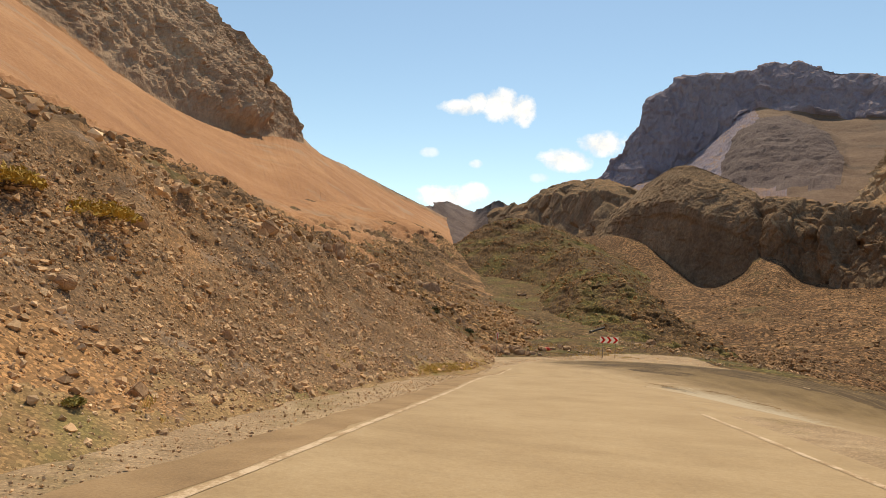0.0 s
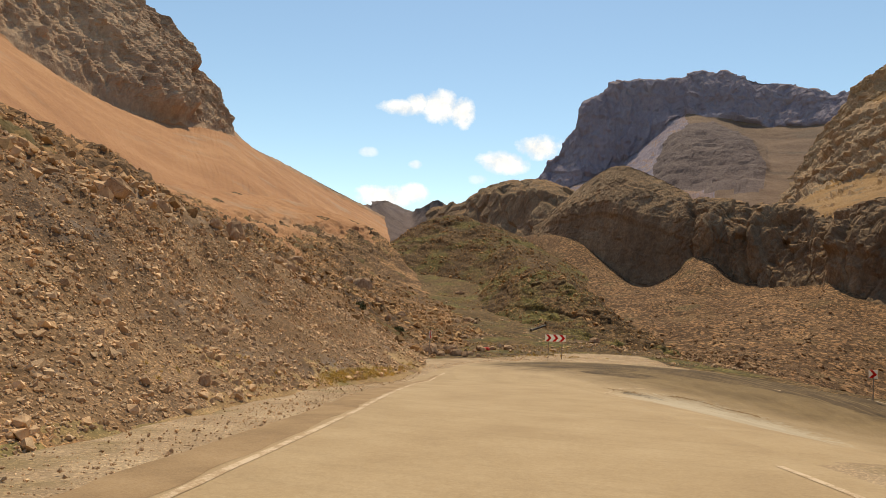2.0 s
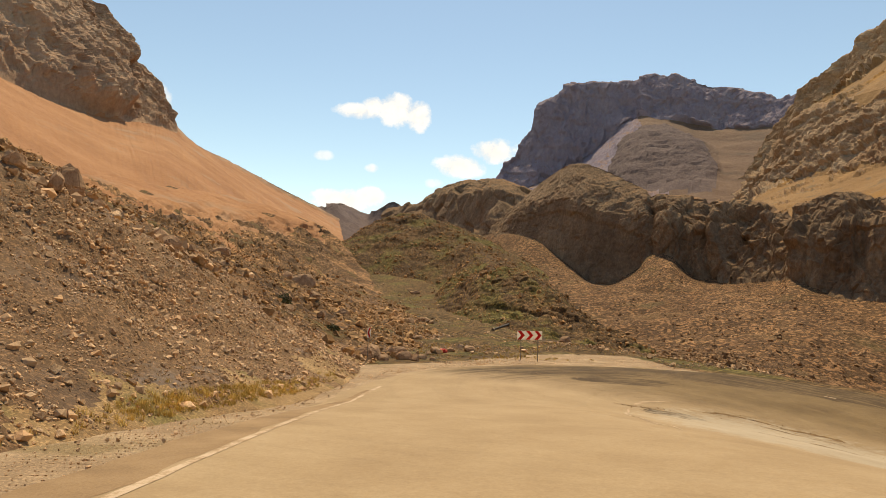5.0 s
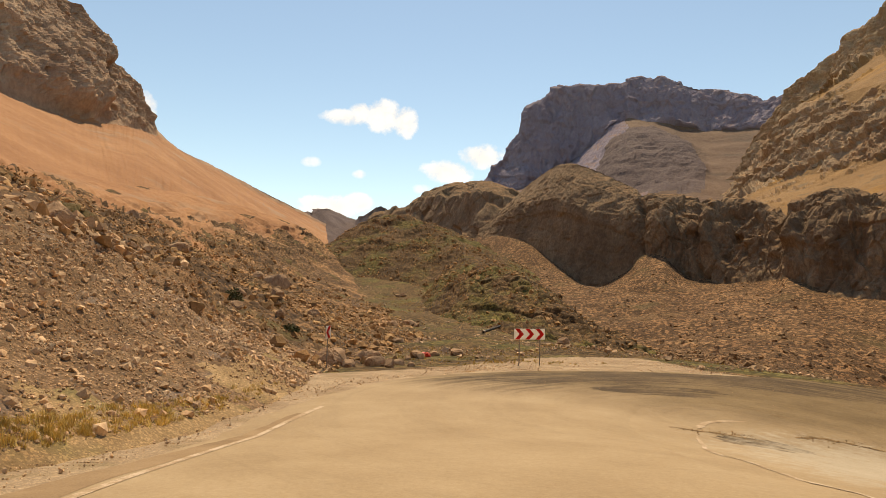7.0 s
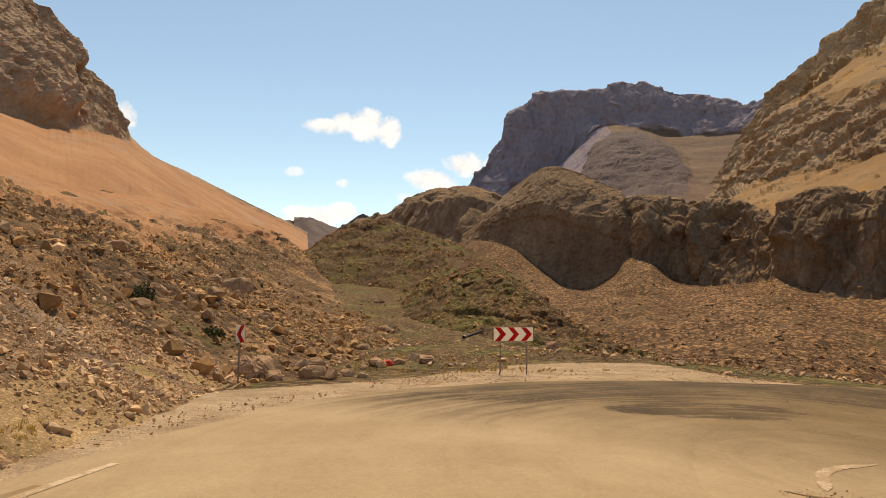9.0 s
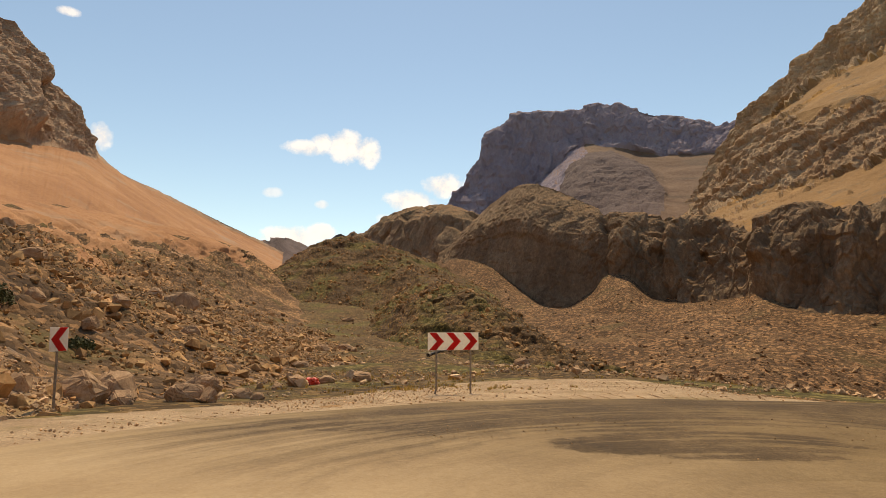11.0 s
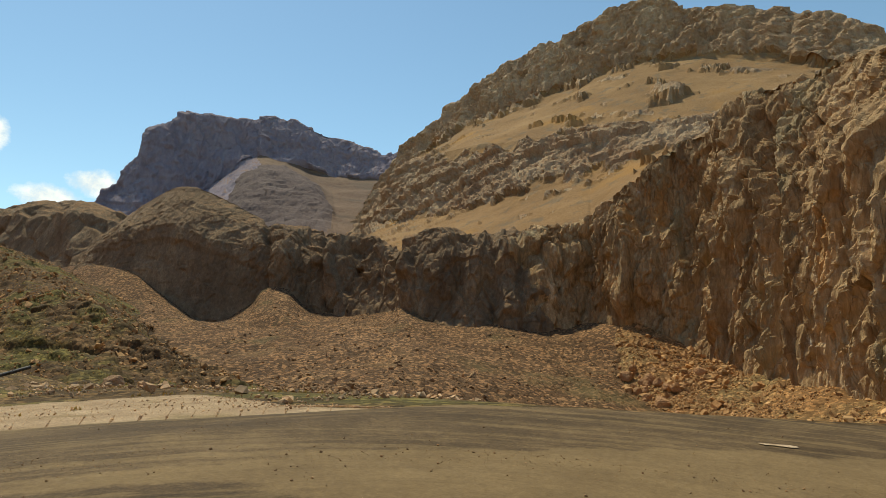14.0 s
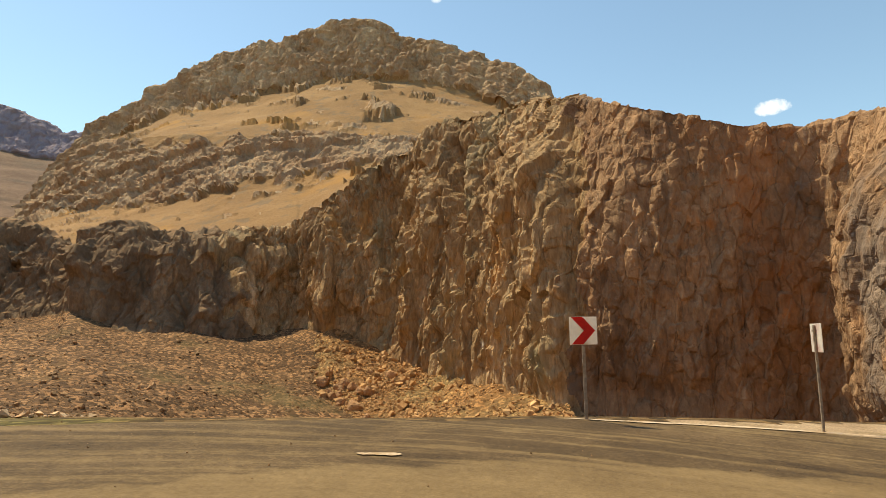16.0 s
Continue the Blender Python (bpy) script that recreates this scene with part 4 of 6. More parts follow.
# foot and crest of the cliff that carries the crags on, and its rubble fan
CUT_BASE = [(174.5, 166.4, -2.8), (179.9, 155.8, -2.1), (177.4, 141.4, -1.8), (177.8, 136.8, -3.2), (175.4, 124.6, -8.5), (168.6, 111.1, -13.7), (160.1, 100.6, -17.2), (152.6, 92.1, -17.0), (143.8, 83.9, -16.6), (132.7, 71.6, -16.6), (120.5, 61.8, -16.4), (117.5, 54.4, -17.4), (116.1, 44.9, -17.9), (115.8, 36.2, -18.3), (115.7, 27.5, -18.6), (110.8, 23.3, -18.5), (100.2, 22.2, -16.9), (85.1, 20.5, -15.2)]
CUT_CREST = [(183.2, 174.6, 31.8), (189.0, 163.3, 34.2), (186.6, 147.8, 40.1), (187.1, 143.0, 42.9), (186.3, 130.4, 49.7), (186.7, 119.0, 53.5), (184.5, 109.6, 58.7), (181.2, 101.2, 58.9), (174.7, 92.3, 56.1), (164.3, 77.1, 53.8), (138.6, 62.6, 42.9), (123.7, 52.6, 34.9), (119.1, 42.1, 29.9), (118.5, 32.7, 26.5), (118.0, 23.3, 25.0), (113.6, 17.9, 24.8), (104.1, 17.5, 21.8), (88.5, 15.4, 17.3)]
cb, cc = np.array(CUT_BASE), np.array(CUT_CREST)
cut_b, cut_r = np.degrees(np.arctan2(cb[:, 0] - CX, cb[:, 1] - CY)), np.hypot(cb[:, 0] - CX, cb[:, 1] - CY)

# scree apron of the basin, from below the bend up to the crags and the cliff
BS = np.array([4, 9, 12.6, 13.8, 16.6, 19.8, 22.9, 26, 27.2, 29.2, 31.7, 36.3, 38.4, 39.4, 42.2, 45, 48, 51, 54, 57, 60, 63, 66, 69, 72, 76, 80, 85, 90, 95, 101, 106.])
foot_b, foot_r = np.concatenate([DB[:17], cut_b]), np.concatenate([db_r[:17], cut_r])
foot_z = np.concatenate([(-2.8 + db_t * db_r)[:17], cb[:, 2]])
bs_r = np.interp(BS, foot_b, foot_r) + np.interp(BS, [4, 9, 13], [130, 70, 0])
bs_z = np.interp(BS, foot_b, foot_z)
r0 = np.interp(BS, [4, 9, 13, 16, 20, 24, 27.4, 31.7, 36.3, 40, 44, 48, 52, 60, 72, 85, 106], [170, 120, 70, 58, 50, 40, 32, 28, 26, 25, 24.5, 24.5, 24.5, 25, 27, 29, 30])
r1 = bs_r * np.interp(BS, [40, 56], [0.5, 0.56])
east = smooth(36, 54, BS)
z1 = np.maximum(-13.5, -7.2 - 0.06 * (r1 - 25)) * (1 - east) + east * np.interp(BS, [50, 60, 66, 72, 80, 90, 106], [-19, -23.5, -24, -21.5, -18, -17, -15.5])
z2 = (np.convolve(np.pad(bs_z, 2, mode="edge"), np.full(5, 0.2), "valid") * 0.45 - 5) * (1 - east) + east * np.interp(BS, [50, 57, 62, 66, 70, 76, 85, 106], [-12, -14, -20.5, -21.5, -20, -17.5, -17, -15])
sunk = smooth(29, 20, BS)
rings = [polar(BS, r0 - 2, -7.6 - 12 * sunk - 1.5 * east), polar(BS, r0 + 3, -7.0 - 0.02 * r0 - 8 * sunk - 2.5 * east), polar(BS, r1, z1), polar(BS, bs_r * 0.82, z2), polar(BS, bs_r - 3, bs_z - 0.6), polar(BS, bs_r + 5, bs_z + 1.5)]
steps = [6, 60, 60, 36, 4]
g = loft(rings, 520, steps)
g = g + normals(g) * (ring_weights(steps, [0.1, 0.3, 1, 1, 0.4, 0.2])[None, :] * (1.2 * fbm(g, 25, 4) + 0.3 * fbm(g, 3, 3)))[..., None]
sheet("basin_scree", g, BASIN_SCREE, "broad brown scree apron strewn with stones below dark crags", "scree")
basin_grid = g

# far mountain across the basin
M1 = np.array([8, 10.5, 12.9, 15, 16.6, 18.2, 20.8, 25, 27.5, 31.8, 34.5, 36.8, 39.5, 43])
m1_r = np.array([860, 860, 860, 850, 850, 860, 880, 900, 910, 910, 900, 890, 870, 860.])
m1_t = np.array([0.105, 0.137, 0.178, 0.230, 0.286, 0.318, 0.337, 0.336, 0.344, 0.321, 0.302, 0.292, 0.294, 0.28])
m1_w = np.interp(M1, [8, 14, 19.5, 22.2, 24, 25.6, 29.2, 32.9, 37.1, 43], [0.07, 0.145, 0.195, 0.222, 0.25, 0.28, 0.266, 0.250, 0.248, 0.22])
m1_f = np.interp(M1, [8, 14, 22.2, 27.5, 32.8, 38, 43], [0.06, 0.11, 0.155, 0.165, 0.175, 0.163, 0.14])
steps = [16, 50, 60, 8]
g = loft([polar(M1, 350 + 0 * M1, 22 + 0 * M1), polar(M1, 590 + 0 * M1, -3.9 + m1_f * 590), polar(M1, m1_r - 45, -3.9 + m1_w * (m1_r - 45)), polar(M1, m1_r, -3.9 + m1_t * m1_r), polar(M1, m1_r + 300, m1_t * m1_r * 0.6)], 500, steps)
sq = g * np.array([1, 1, 0.35])
mb = np.degrees(np.arctan2(g[..., 0] - CX, g[..., 1] - CY))
mt = (g[..., 2] + 2.8) / np.hypot(g[..., 0] - CX, g[..., 1] - CY)
soft_n = 0.5 * fbm(g, 60, 4)
knob_top = np.interp(mb, [21, 23, 24.2, 26, 28, 30, 32.4, 33.5], [0.15, 0.20, 0.236, 0.262, 0.262, 0.246, 0.206, 0.16])
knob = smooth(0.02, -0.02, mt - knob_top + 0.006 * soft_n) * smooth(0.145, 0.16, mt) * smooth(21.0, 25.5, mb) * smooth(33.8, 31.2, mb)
left_rock = smooth(0.6, -0.6, mb - np.interp(mt, [0.15, 0.2, 0.24, 0.286], [28.8, 28.2, 27.0, 25.2]) + 0.8 * soft_n)
wall = smooth(64, 68, np.arange(g.shape[1]))[None, :] + 0 * mb
g = g + (np.array([CX, CY, -2.8]) - g) * (0.06 * knob * smooth(0.15, 0.25, mt))[..., None]
rock = np.clip(np.maximum(np.maximum(knob, left_rock), wall), 0, 1)
g = g + normals(g) * (rock * (0.4 + 0.6 * wall) * (7 * fbm(sq, 90, 3, 0.5, True) + 3.4 * fbm(g * np.array([1, 1, 0.25]), 26, 4, 0.5, True) + 2.4 * ledges(g, (0.1, -0.1, 1), 13) + 2 * blocks(sq, 16, 7) + 1.0 * blocks(g, 7, 8)) + 4 * knob + (1 - rock) * (3 * fbm(g, 80, 3) + 0.6 * fbm(g, 14, 3)))[..., None]
far_ob = sheet("mountain_far", g, [FAR_ROCK, FAR_SCREE, FAR_KNOB], "distant bare mountain, its rocky face coloured with blue haze", "mountain", flat=True)
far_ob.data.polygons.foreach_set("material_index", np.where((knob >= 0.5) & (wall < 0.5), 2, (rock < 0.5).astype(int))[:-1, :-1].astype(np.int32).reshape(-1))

# nearer mountain on the outer side, terraces of rock and ochre scree
M2 = np.array([32, 34.5, 36.5, 39, 41.7, 44.7, 46.8, 49.4, 52, 55.6, 56.8, 61.3, 65.1, 68.3, 75.3, 79, 83, 88, 94, 102, 108, 125, 150])
m2_t = np.array([0.13, 0.17, 0.225, 0.292, 0.334, 0.388, 0.418, 0.446, 0.463, 0.484, 0.500, 0.523, 0.495, 0.481, 0.441, 0.388, 0.315, 0.285, 0.282, 0.27, 0.26, 0.24, 0.24])
w_r = np.interp(M2, [35, 40, 45, 52, 57, 62, 67, 72, 78, 84, 94, 108, 150], [600, 560, 520, 490, 480, 470, 460, 440, 420, 390, 350, 330, 320.])
w_t = np.interp(M2, [32, 34.5, 37, 39.5, 45, 52.4, 56.8, 61.8, 66.6, 71.8, 77.9, 84, 94, 108, 150], [0.12, 0.16, 0.20, 0.27, 0.339, 0.383, 0.409, 0.423, 0.419, 0.379, 0.355, 0.285, 0.265, 0.24, 0.22])
t_r = np.interp(M2, [35, 43, 47, 52.5, 60.6, 66, 72, 80, 88, 94, 150], [480, 410, 375, 350, 345, 345, 340, 310, 280, 250, 230.])
t_t = np.interp(M2, [32, 34.5, 36.5, 39, 43, 47.1, 52.5, 60.6, 66, 72, 80, 88, 94, 150], [0.11, 0.15, 0.20, 0.26, 0.296, 0.304, 0.310, 0.329, 0.325, 0.325, 0.30, 0.255, 0.235, 0.2])
b_r = np.interp(M2, [35, 37, 43, 50, 58, 63, 72, 80, 88, 94, 150], [440, 420, 355, 305, 280, 275, 265, 235, 200, 170, 160.])
b_t = np.interp(M2, [32, 34.5, 36.5, 39, 43.2, 49.9, 57.9, 63.3, 72, 80, 88, 94, 150], [0.10, 0.14, 0.165, 0.178, 0.186, 0.219, 0.247, 0.272, 0.275, 0.255, 0.22, 0.20, 0.18])
n0 = np.interp(M2, [35, 40, 46, 50, 57, 62, 66, 70, 76, 80, 84, 88, 92, 97, 101, 106, 150], [300, 250, 240, 236, 229, 216, 209, 198, 174, 144, 130, 125, 125, 125, 120, 98, 90.])
z0 = np.interp(M2, [35, 40, 46, 50, 57, 62, 66, 70, 76, 80, 84, 88, 92, 97, 101, 106, 150], [36, 26, 30, 33, 38, 49, 55, 60, 54, 42, 35, 31, 28, 26, 25, 18, 8.])
steps = [3, 36, 50, 36, 56, 8]
g = loft([polar(M2, n0 - 5, z0 - 9), polar(M2, n0, z0 - 2), polar(M2, b_r, -3.9 + b_t * b_r), polar(M2, t_r, -3.9 + t_t * t_r), polar(M2, w_r, -3.9 + w_t * w_r), polar(M2, w_r + 30, -3.9 + m2_t * (w_r + 30)), polar(M2, w_r + 300, 0.6 * m2_t * w_r)], 580, steps)
rb = np.degrees(np.arctan2(g[..., 0] - CX, g[..., 1] - CY))
row = np.arange(g.shape[1])[None, :] + 12 * fbm(g, 50, 4) + 8 * fbm(g, 11, 4)
rock = np.maximum(smooth(37, 43, row) * smooth(92, 84, row) * smooth(80, 74, rb), smooth(122, 128, row))
rock = np.maximum(rock, smooth(44.5, 43.0, rb + 0.06 * (row - 60)) * smooth(34, 42, row))
spot = np.exp(-((rb - 63.3) / 1.7) ** 2 - ((np.arange(g.shape[1])[None, :] - 101) / 5.0) ** 2)
rock = np.maximum(rock, 0.9 * smooth(0.45, 0.62, fbm(g * np.array([1, 1, 2.2]), 24, 5)))
rock = np.clip(np.maximum(rock, smooth(0.35, 0.55, spot + 0.3 * fbm(g, 9, 3))), 0, 1)
far_in = np.clip(np.hypot(g[..., 0] - CX, g[..., 1] - CY) / 300, 0.15, 1) * (1 - 0.85 * smooth(76, 84, rb))
wall = smooth(122, 130, row)
body = 3.2 * fbm(g * np.array([1, 1, 0.5]), 55, 3, 0.5, True) + 1.5 * fbm(g, 14, 4, 0.5, True) + 1.7 * ledges(g, (0.42, 0.22, 0.9), 5.0, 0.9) + 1.3 * blocks(g * np.array([0.6, 0.6, 1]), 7, 9, 0.9, 0.3) + 0.7 * blocks(g, 3, 10, 0.9, 0.3)
body = body + wall * (5.0 * fbm(g * np.array([1, 1, 0.15]), 26, 3, 0.5, True) + 2.0 * fbm(g * np.array([1, 1, 0.2]), 9, 3, 0.5, True) - 0.9 * ledges(g, (0.42, 0.22, 0.9), 5.0, 0.9))
g = g + normals(g) * (far_in * (rock * (body + 4.5 * spot) + (1 - rock) * (1.2 * fbm(g, 40, 3) + 0.25 * fbm(g, 6, 3))) * smooth(0, 20, np.arange(g.shape[1]))[None, :])[..., None]
right_ob = sheet("mountain_right", g, [MOUNTAIN, SLOPE_SCREE], "bare mountain of rock terraces and ochre scree", "mountain", flat=True)
right_ob.data.polygons.foreach_set("material_index", (rock < 0.5)[:-1, :-1].astype(np.int32).reshape(-1))

# hills that close the valley
SD = np.array([-12, -8, -5, -3.6, -1.5, 0.7, 2.9, 4.5, 8, 12])
g = loft([polar(SD, 500 + 0 * SD, 4 + 0 * SD), polar(SD, np.array([800, 800, 820, 860, 1400, 1400, 860, 800, 700, 700.]), np.array([86, 90, 95, 100, 172, 150, 112, 102, 98, 82.])), polar(SD, 1900 + 0 * SD, 60 + 0 * SD)], 160, [50, 15])
g = g + normals(g) * (8 * fbm(g, 90, 5))[..., None]
# the hills' blue shade comes from the same tinted, darkened rock colour
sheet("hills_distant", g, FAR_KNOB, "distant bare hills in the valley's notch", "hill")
BH = np.linspace(140, 262, 14)
g = loft([polar(BH, 90 + 0 * BH, 0 * BH), polar(BH, 350 + 60 * np.sin(BH), 120 + 30 * np.sin(BH * 0.3)), polar(BH, 700 + 0 * BH, 80 + 0 * BH)], 200, [40, 20])
sheet("hills_behind", g + normals(g) * (8 * fbm(g, 60, 5))[..., None], MOUNTAIN, "bare brown hills behind the bend", "hill")

# the cliff across the basin
m1c = cb * 0.45 + cc * 0.55
m1c[:, :2] = cb[:, :2] * 0.84 + cc[:, :2] * 0.16
rad = (cc[:, :2] - (CX, CY)) / np.linalg.norm(cc[:, :2] - (CX, CY), axis=1)[:, None]
bk = cc + np.concatenate([rad * 40, np.full((len(cc), 1), -4.0)], 1)
low = cb * 1.1 - m1c * 0.1
low[:, 2] -= 5
steps = [6, 92, 76, 10]
g = loft([low, cb, m1c, cc, bk], 1000, steps)
uu = np.linspace(0, len(cb) - 1, g.shape[0])[:, None]
lift_ = (np.arange(g.shape[1])[None, :] - 6) / 168.0
wig = 0.10 * fbm(np.stack([3.0 + 0 * g[..., 2], 0 * g[..., 2], g[..., 2]], -1), 18, 3) + 0.04 * fbm(g, 8, 3)
uw = uu + wig
north = smooth(10.9, 9.8, uu) + 0 * lift_
rw = ring_weights(steps, [0.8, 0.9, 1, 0.7, 0.15])[None, :]
# ribs: each face turned to the north comes forward, each one turned west falls back
ribs = np.interp(uw, [0, 0.9, 1.1, 2.2, 2.6, 3, 4.4, 4.6, 5.0, 5.2, 5.9, 6.2, 6.6, 6.8, 7.0, 7.2, 7.9, 8.2, 8.9, 9.1, 9.9, 10.3, 11.5, 13, 14.9, 15.4, 16, 17],
                 [-2, -4, -2, 3, 0.5, -1.5, -5.5, -5.5, -1.5, -3.5, 0.5, -1.5, 0, -3, -10, -4.5, 2, 0, 3, 1, 4.5, 0, 0.5, -0.5, -1, 2.5, 4, 4])
ribs = ribs * (1 - 0.9 * smooth(0.7, 0.97, lift_))
out = np.cross(np.gradient(g, axis=0), np.gradient(g, axis=1))
out /= np.linalg.norm(out, axis=-1, keepdims=True) + 1e-9
out = out * np.where((out * np.array([-1, 0, 0.8])).sum(-1, keepdims=True) < 0, -1, 1)
relief = ribs + (0.25 + 0.75 * north) * (1.8 * fbm(g * np.array([1, 1, 0.5]), 26, 3, 0.5, True) + 1.9 * blocks(g * np.array([1, 1, 0.27]), 8, 11, 0.6, 0.4) + 1.2 * fbm(g * np.array([1, 1, 0.12]), 7, 3, 0.5, True))
relief = relief + (0.35 + 0.65 * north) * (1.2 * blocks(g * np.array([1, 1, 0.32]), 4.0, 12, 0.7, 0.5) + 0.9 * fbm(g * np.array([1, 1, 0.3]), 6, 3, 0.55, True)) + (0.35 + 0.2 * north) * blocks(g * np.array([1, 1, 0.6]), 2.1, 13, 0.9, 0.4) + 0.3 * fbm(g, 2.0, 3)
# hollow at the foot of the west face
relief = relief - 3.5 * smooth(9.9, 10.8, uu) * smooth(0.24, 0.04, lift_ + 0.06 * fbm(g, 15, 3)) * smooth(12.8, 11.6, uu)
relief = (relief - 1.6 * north) * (0.35 + 0.65 * smooth(0.0, 0.16, lift_))
g = g + out * (rw * relief)[..., None]
cut_ob = sheet("rock_cliff", g, [CUT_ROCK, CUT_RED_SHADE], "tall fractured ochre and grey cliff above a rubble fan", "cliff", flat=True)
# the shade-darkened red rock starts at the corner where the wall turns west
red_ = uu + 0.5 * fbm(g, 16, 4) + 0.35 * smooth(0.35, 0.0, lift_) > 10.4
cut_ob.data.polygons.foreach_set("material_index", red_[:-1, :-1].astype(np.int32).reshape(-1))

# rubble fan at the foot of the cliff
toe = np.array([(134, 133, -24), (133, 121, -24), (130, 108, -23), (124, 93, -21.6), (115, 78, -20), (108, 66, -18.6), (103, 56, -17.2)])
top_ = np.array([(177.5, 142, -1.2), (180, 138, -1.4), (178.5, 126, -6.4), (172.5, 113, -11), (164, 102, -14), (148, 85.5, -14), (126, 63, -15)])
mid_ = toe * 0.5 + top_ * 0.5
mid_[:3, 2] += (-0.8, 1.6, 1.0)
g = loft([toe - (3, 2, 3), toe, mid_, top_], 320, [4, 60, 60])
g = g + normals(g) * (1.0 * fbm(g, 14, 4) + 0.4 * fbm(g, 4, 3))[..., None]
fan_grid = g
sheet("rubble_fan", g, FAN, "fan of tan broken rock fallen at the cliff's foot", "rubble")

# ---- road ----
ROAD = [(-6.6, -45, 4.4, 4.4), (-2.7, -20, 4.7, 4.4), (0.5, 0, 4.7, 4.3), (2.0, 10, 4.7, 4.3), (3.5, 20, 4.7, 4.3), (4.8, 30, 4.75, 4.3), (6.2, 38, 4.9, 4.2), (8.4, 44.6, 5.2, 4.0), (11.8, 49, 6.0, 4.0), (15.8, 50.8, 5.8, 4.0),
        (19.4, 49.6, 5.0, 4.0), (22, 46.8, 6.4, 4.0), (23.8, 42.5, 8.9, 4.2), (24.8, 37, 9.0, 4.4), (25, 30, 8.4, 4.4), (24.4, 20, 4.4, 4.4), (22.5, 0, 4.4, 4.4), (19, -30, 4.4, 4.4)]
rd = np.array(ROAD)
arc = np.concatenate([[0], np.cumsum(np.hypot(*np.diff(rd[:, :2], axis=0).T))])
s = np.arange(0, arc[-1], 0.25)
rc = np.stack([spline(arc, rd[:, k], s) for k in range(4)], -1)
tan = np.gradient(rc[:, :2], axis=0)
tan /= np.linalg.norm(tan, axis=1)[:, None]
side = np.stack([tan[:, 1], -tan[:, 0]], -1)


def strip(name, a, b, lift, mat, label, category, ragged=0.0, cols=2, lo=0, hi=10 ** 9, kind="structure"):
    """A ribbon on the road between the offsets a and b from its middle."""
    k = slice(int(max(0, lo) / 0.25), int(min(hi, s[-1]) / 0.25))
    t = np.linspace(0, 1, cols)
    aa = (a(rc[k]) if callable(a) else a + 0 * s[k])
    bb_ = (b(rc[k]) if callable(b) else b + 0 * s[k])
    p = np.stack([rc[k, 0], rc[k, 1], 0 * s[k]], -1)
    aa = aa + ragged * fbm(p, 1.6, 5)
    bb_ = bb_ + ragged * fbm(p + 50, 1.6, 5)
    o = aa[:, None] * (1 - t) + bb_[:, None] * t
    x = rc[k, 0][:, None] + side[k, 0][:, None] * o
    y = rc[k, 1][:, None] + side[k, 1][:, None] * o
    if cols > 4:  # ease the inner columns where the bend is tight
        wgt = smooth(0.4, 0.9, t)[None, :]
        for _ in range(60):
            for q_ in (x, y):
                q_[1:-1] += 0.5 * wgt * ((q_[:-2] + q_[2:]) / 2 - q_[1:-1])
    drop = np.where((t < 0.03) | (t > 0.97), -0.12, 0.0) if cols > 4 else 0 * t
    return sheet(name, np.stack([x, y, bend_ground(x, y) + lift + drop[None, :]], -1), mat, label, category, kind=kind)


strip("road", lambda w: -w[:, 2], lambda w: w[:, 3], 0.05, ASPHALT, "dusty sun-bleached asphalt road bending round a hairpin", "road", 0.25, 20)
strip("road_edge", lambda w: -3.84 - np.interp(w[:, 1], [30, 44], [0.85, 0.04]), -3.84, 0.053, EDGE_TAR, "darker strip of asphalt outside the edge line", "road", 0.12, 3, 0, 88)
strip("line_left", lambda w: -3.77 - 0.02 * np.maximum(w[:, 1] - 34, 0), lambda w: -3.64 - 0.02 * np.maximum(w[:, 1] - 34, 0), 0.056, LINE_PAINT, "worn white edge line on the asphalt", "road line", 0.03, 2, 0, 89)
strip("line_right", 3.12, 3.24, 0.056, LINE_PAINT, "worn white edge line on the asphalt", "road line", 0.03, 2, 0, 63)


def ribbon(name, pts, width, lift, mat, label, category, ragged=0.0):
    """A band of paint or tar through the given places on the bend."""
    p = np.array(pts, float)
    u = np.linspace(0, len(p) - 1, 24 * len(p))
    x, y = spline(np.arange(len(p)), p[:, 0], u), spline(np.arange(len(p)), p[:, 1], u)
    d = np.stack([np.gradient(x), np.gradient(y)], -1)
    d /= np.linalg.norm(d, axis=1)[:, None]
    q = np.stack([x, y, 0 * x], -1)
    taper = np.minimum(1, 6 * np.minimum(u, u[-1] - u) / u[-1] + 0.25)
    cols_ = []
    for sgn in (-1, 1):
        o = sgn * 0.5 * width * taper * (1 + ragged * fbm(q + 9 * sgn, 0.25, 4))
        a, b = x - d[:, 1] * o, y + d[:, 0] * o
        if lift is None:
            z_ = bend_ground(a, b) + 0.03 * fbm(np.stack([a, b, 0 * a], -1), 1.5, 3) - 0.012
        else:
            z_ = bend_ground(a, b) + lift
        cols_.append(np.stack([a, b, z_], -1))
    return sheet(name, np.stack(cols_, 1), mat, label, category)


ribbon("line_outer", [(31.0, 45.9), (31.7, 44.4), (32.32, 43.1), (32.85, 41.4), (33.05, 40.3), (33.3, 38.0), (33.4, 35.5)], 0.16, 0.066, LINE_PAINT, "worn white edge line under the cliff", "road line", 0.5)
ribbon("line_remnant", [(25.8, 47.45), (25.95, 47.2), (26.1, 47.0)], 0.16, 0.066, LINE_PAINT, "scrap of worn white road paint", "road line", 0.6)
CRACK_TAR = earth("broken_tar", [(0.3, (0.11, 0.075, 0.042)), (0.5, (0.20, 0.14, 0.08)), (0.7, (0.31, 0.225, 0.135))], 0.3, 0.03, 0.8)
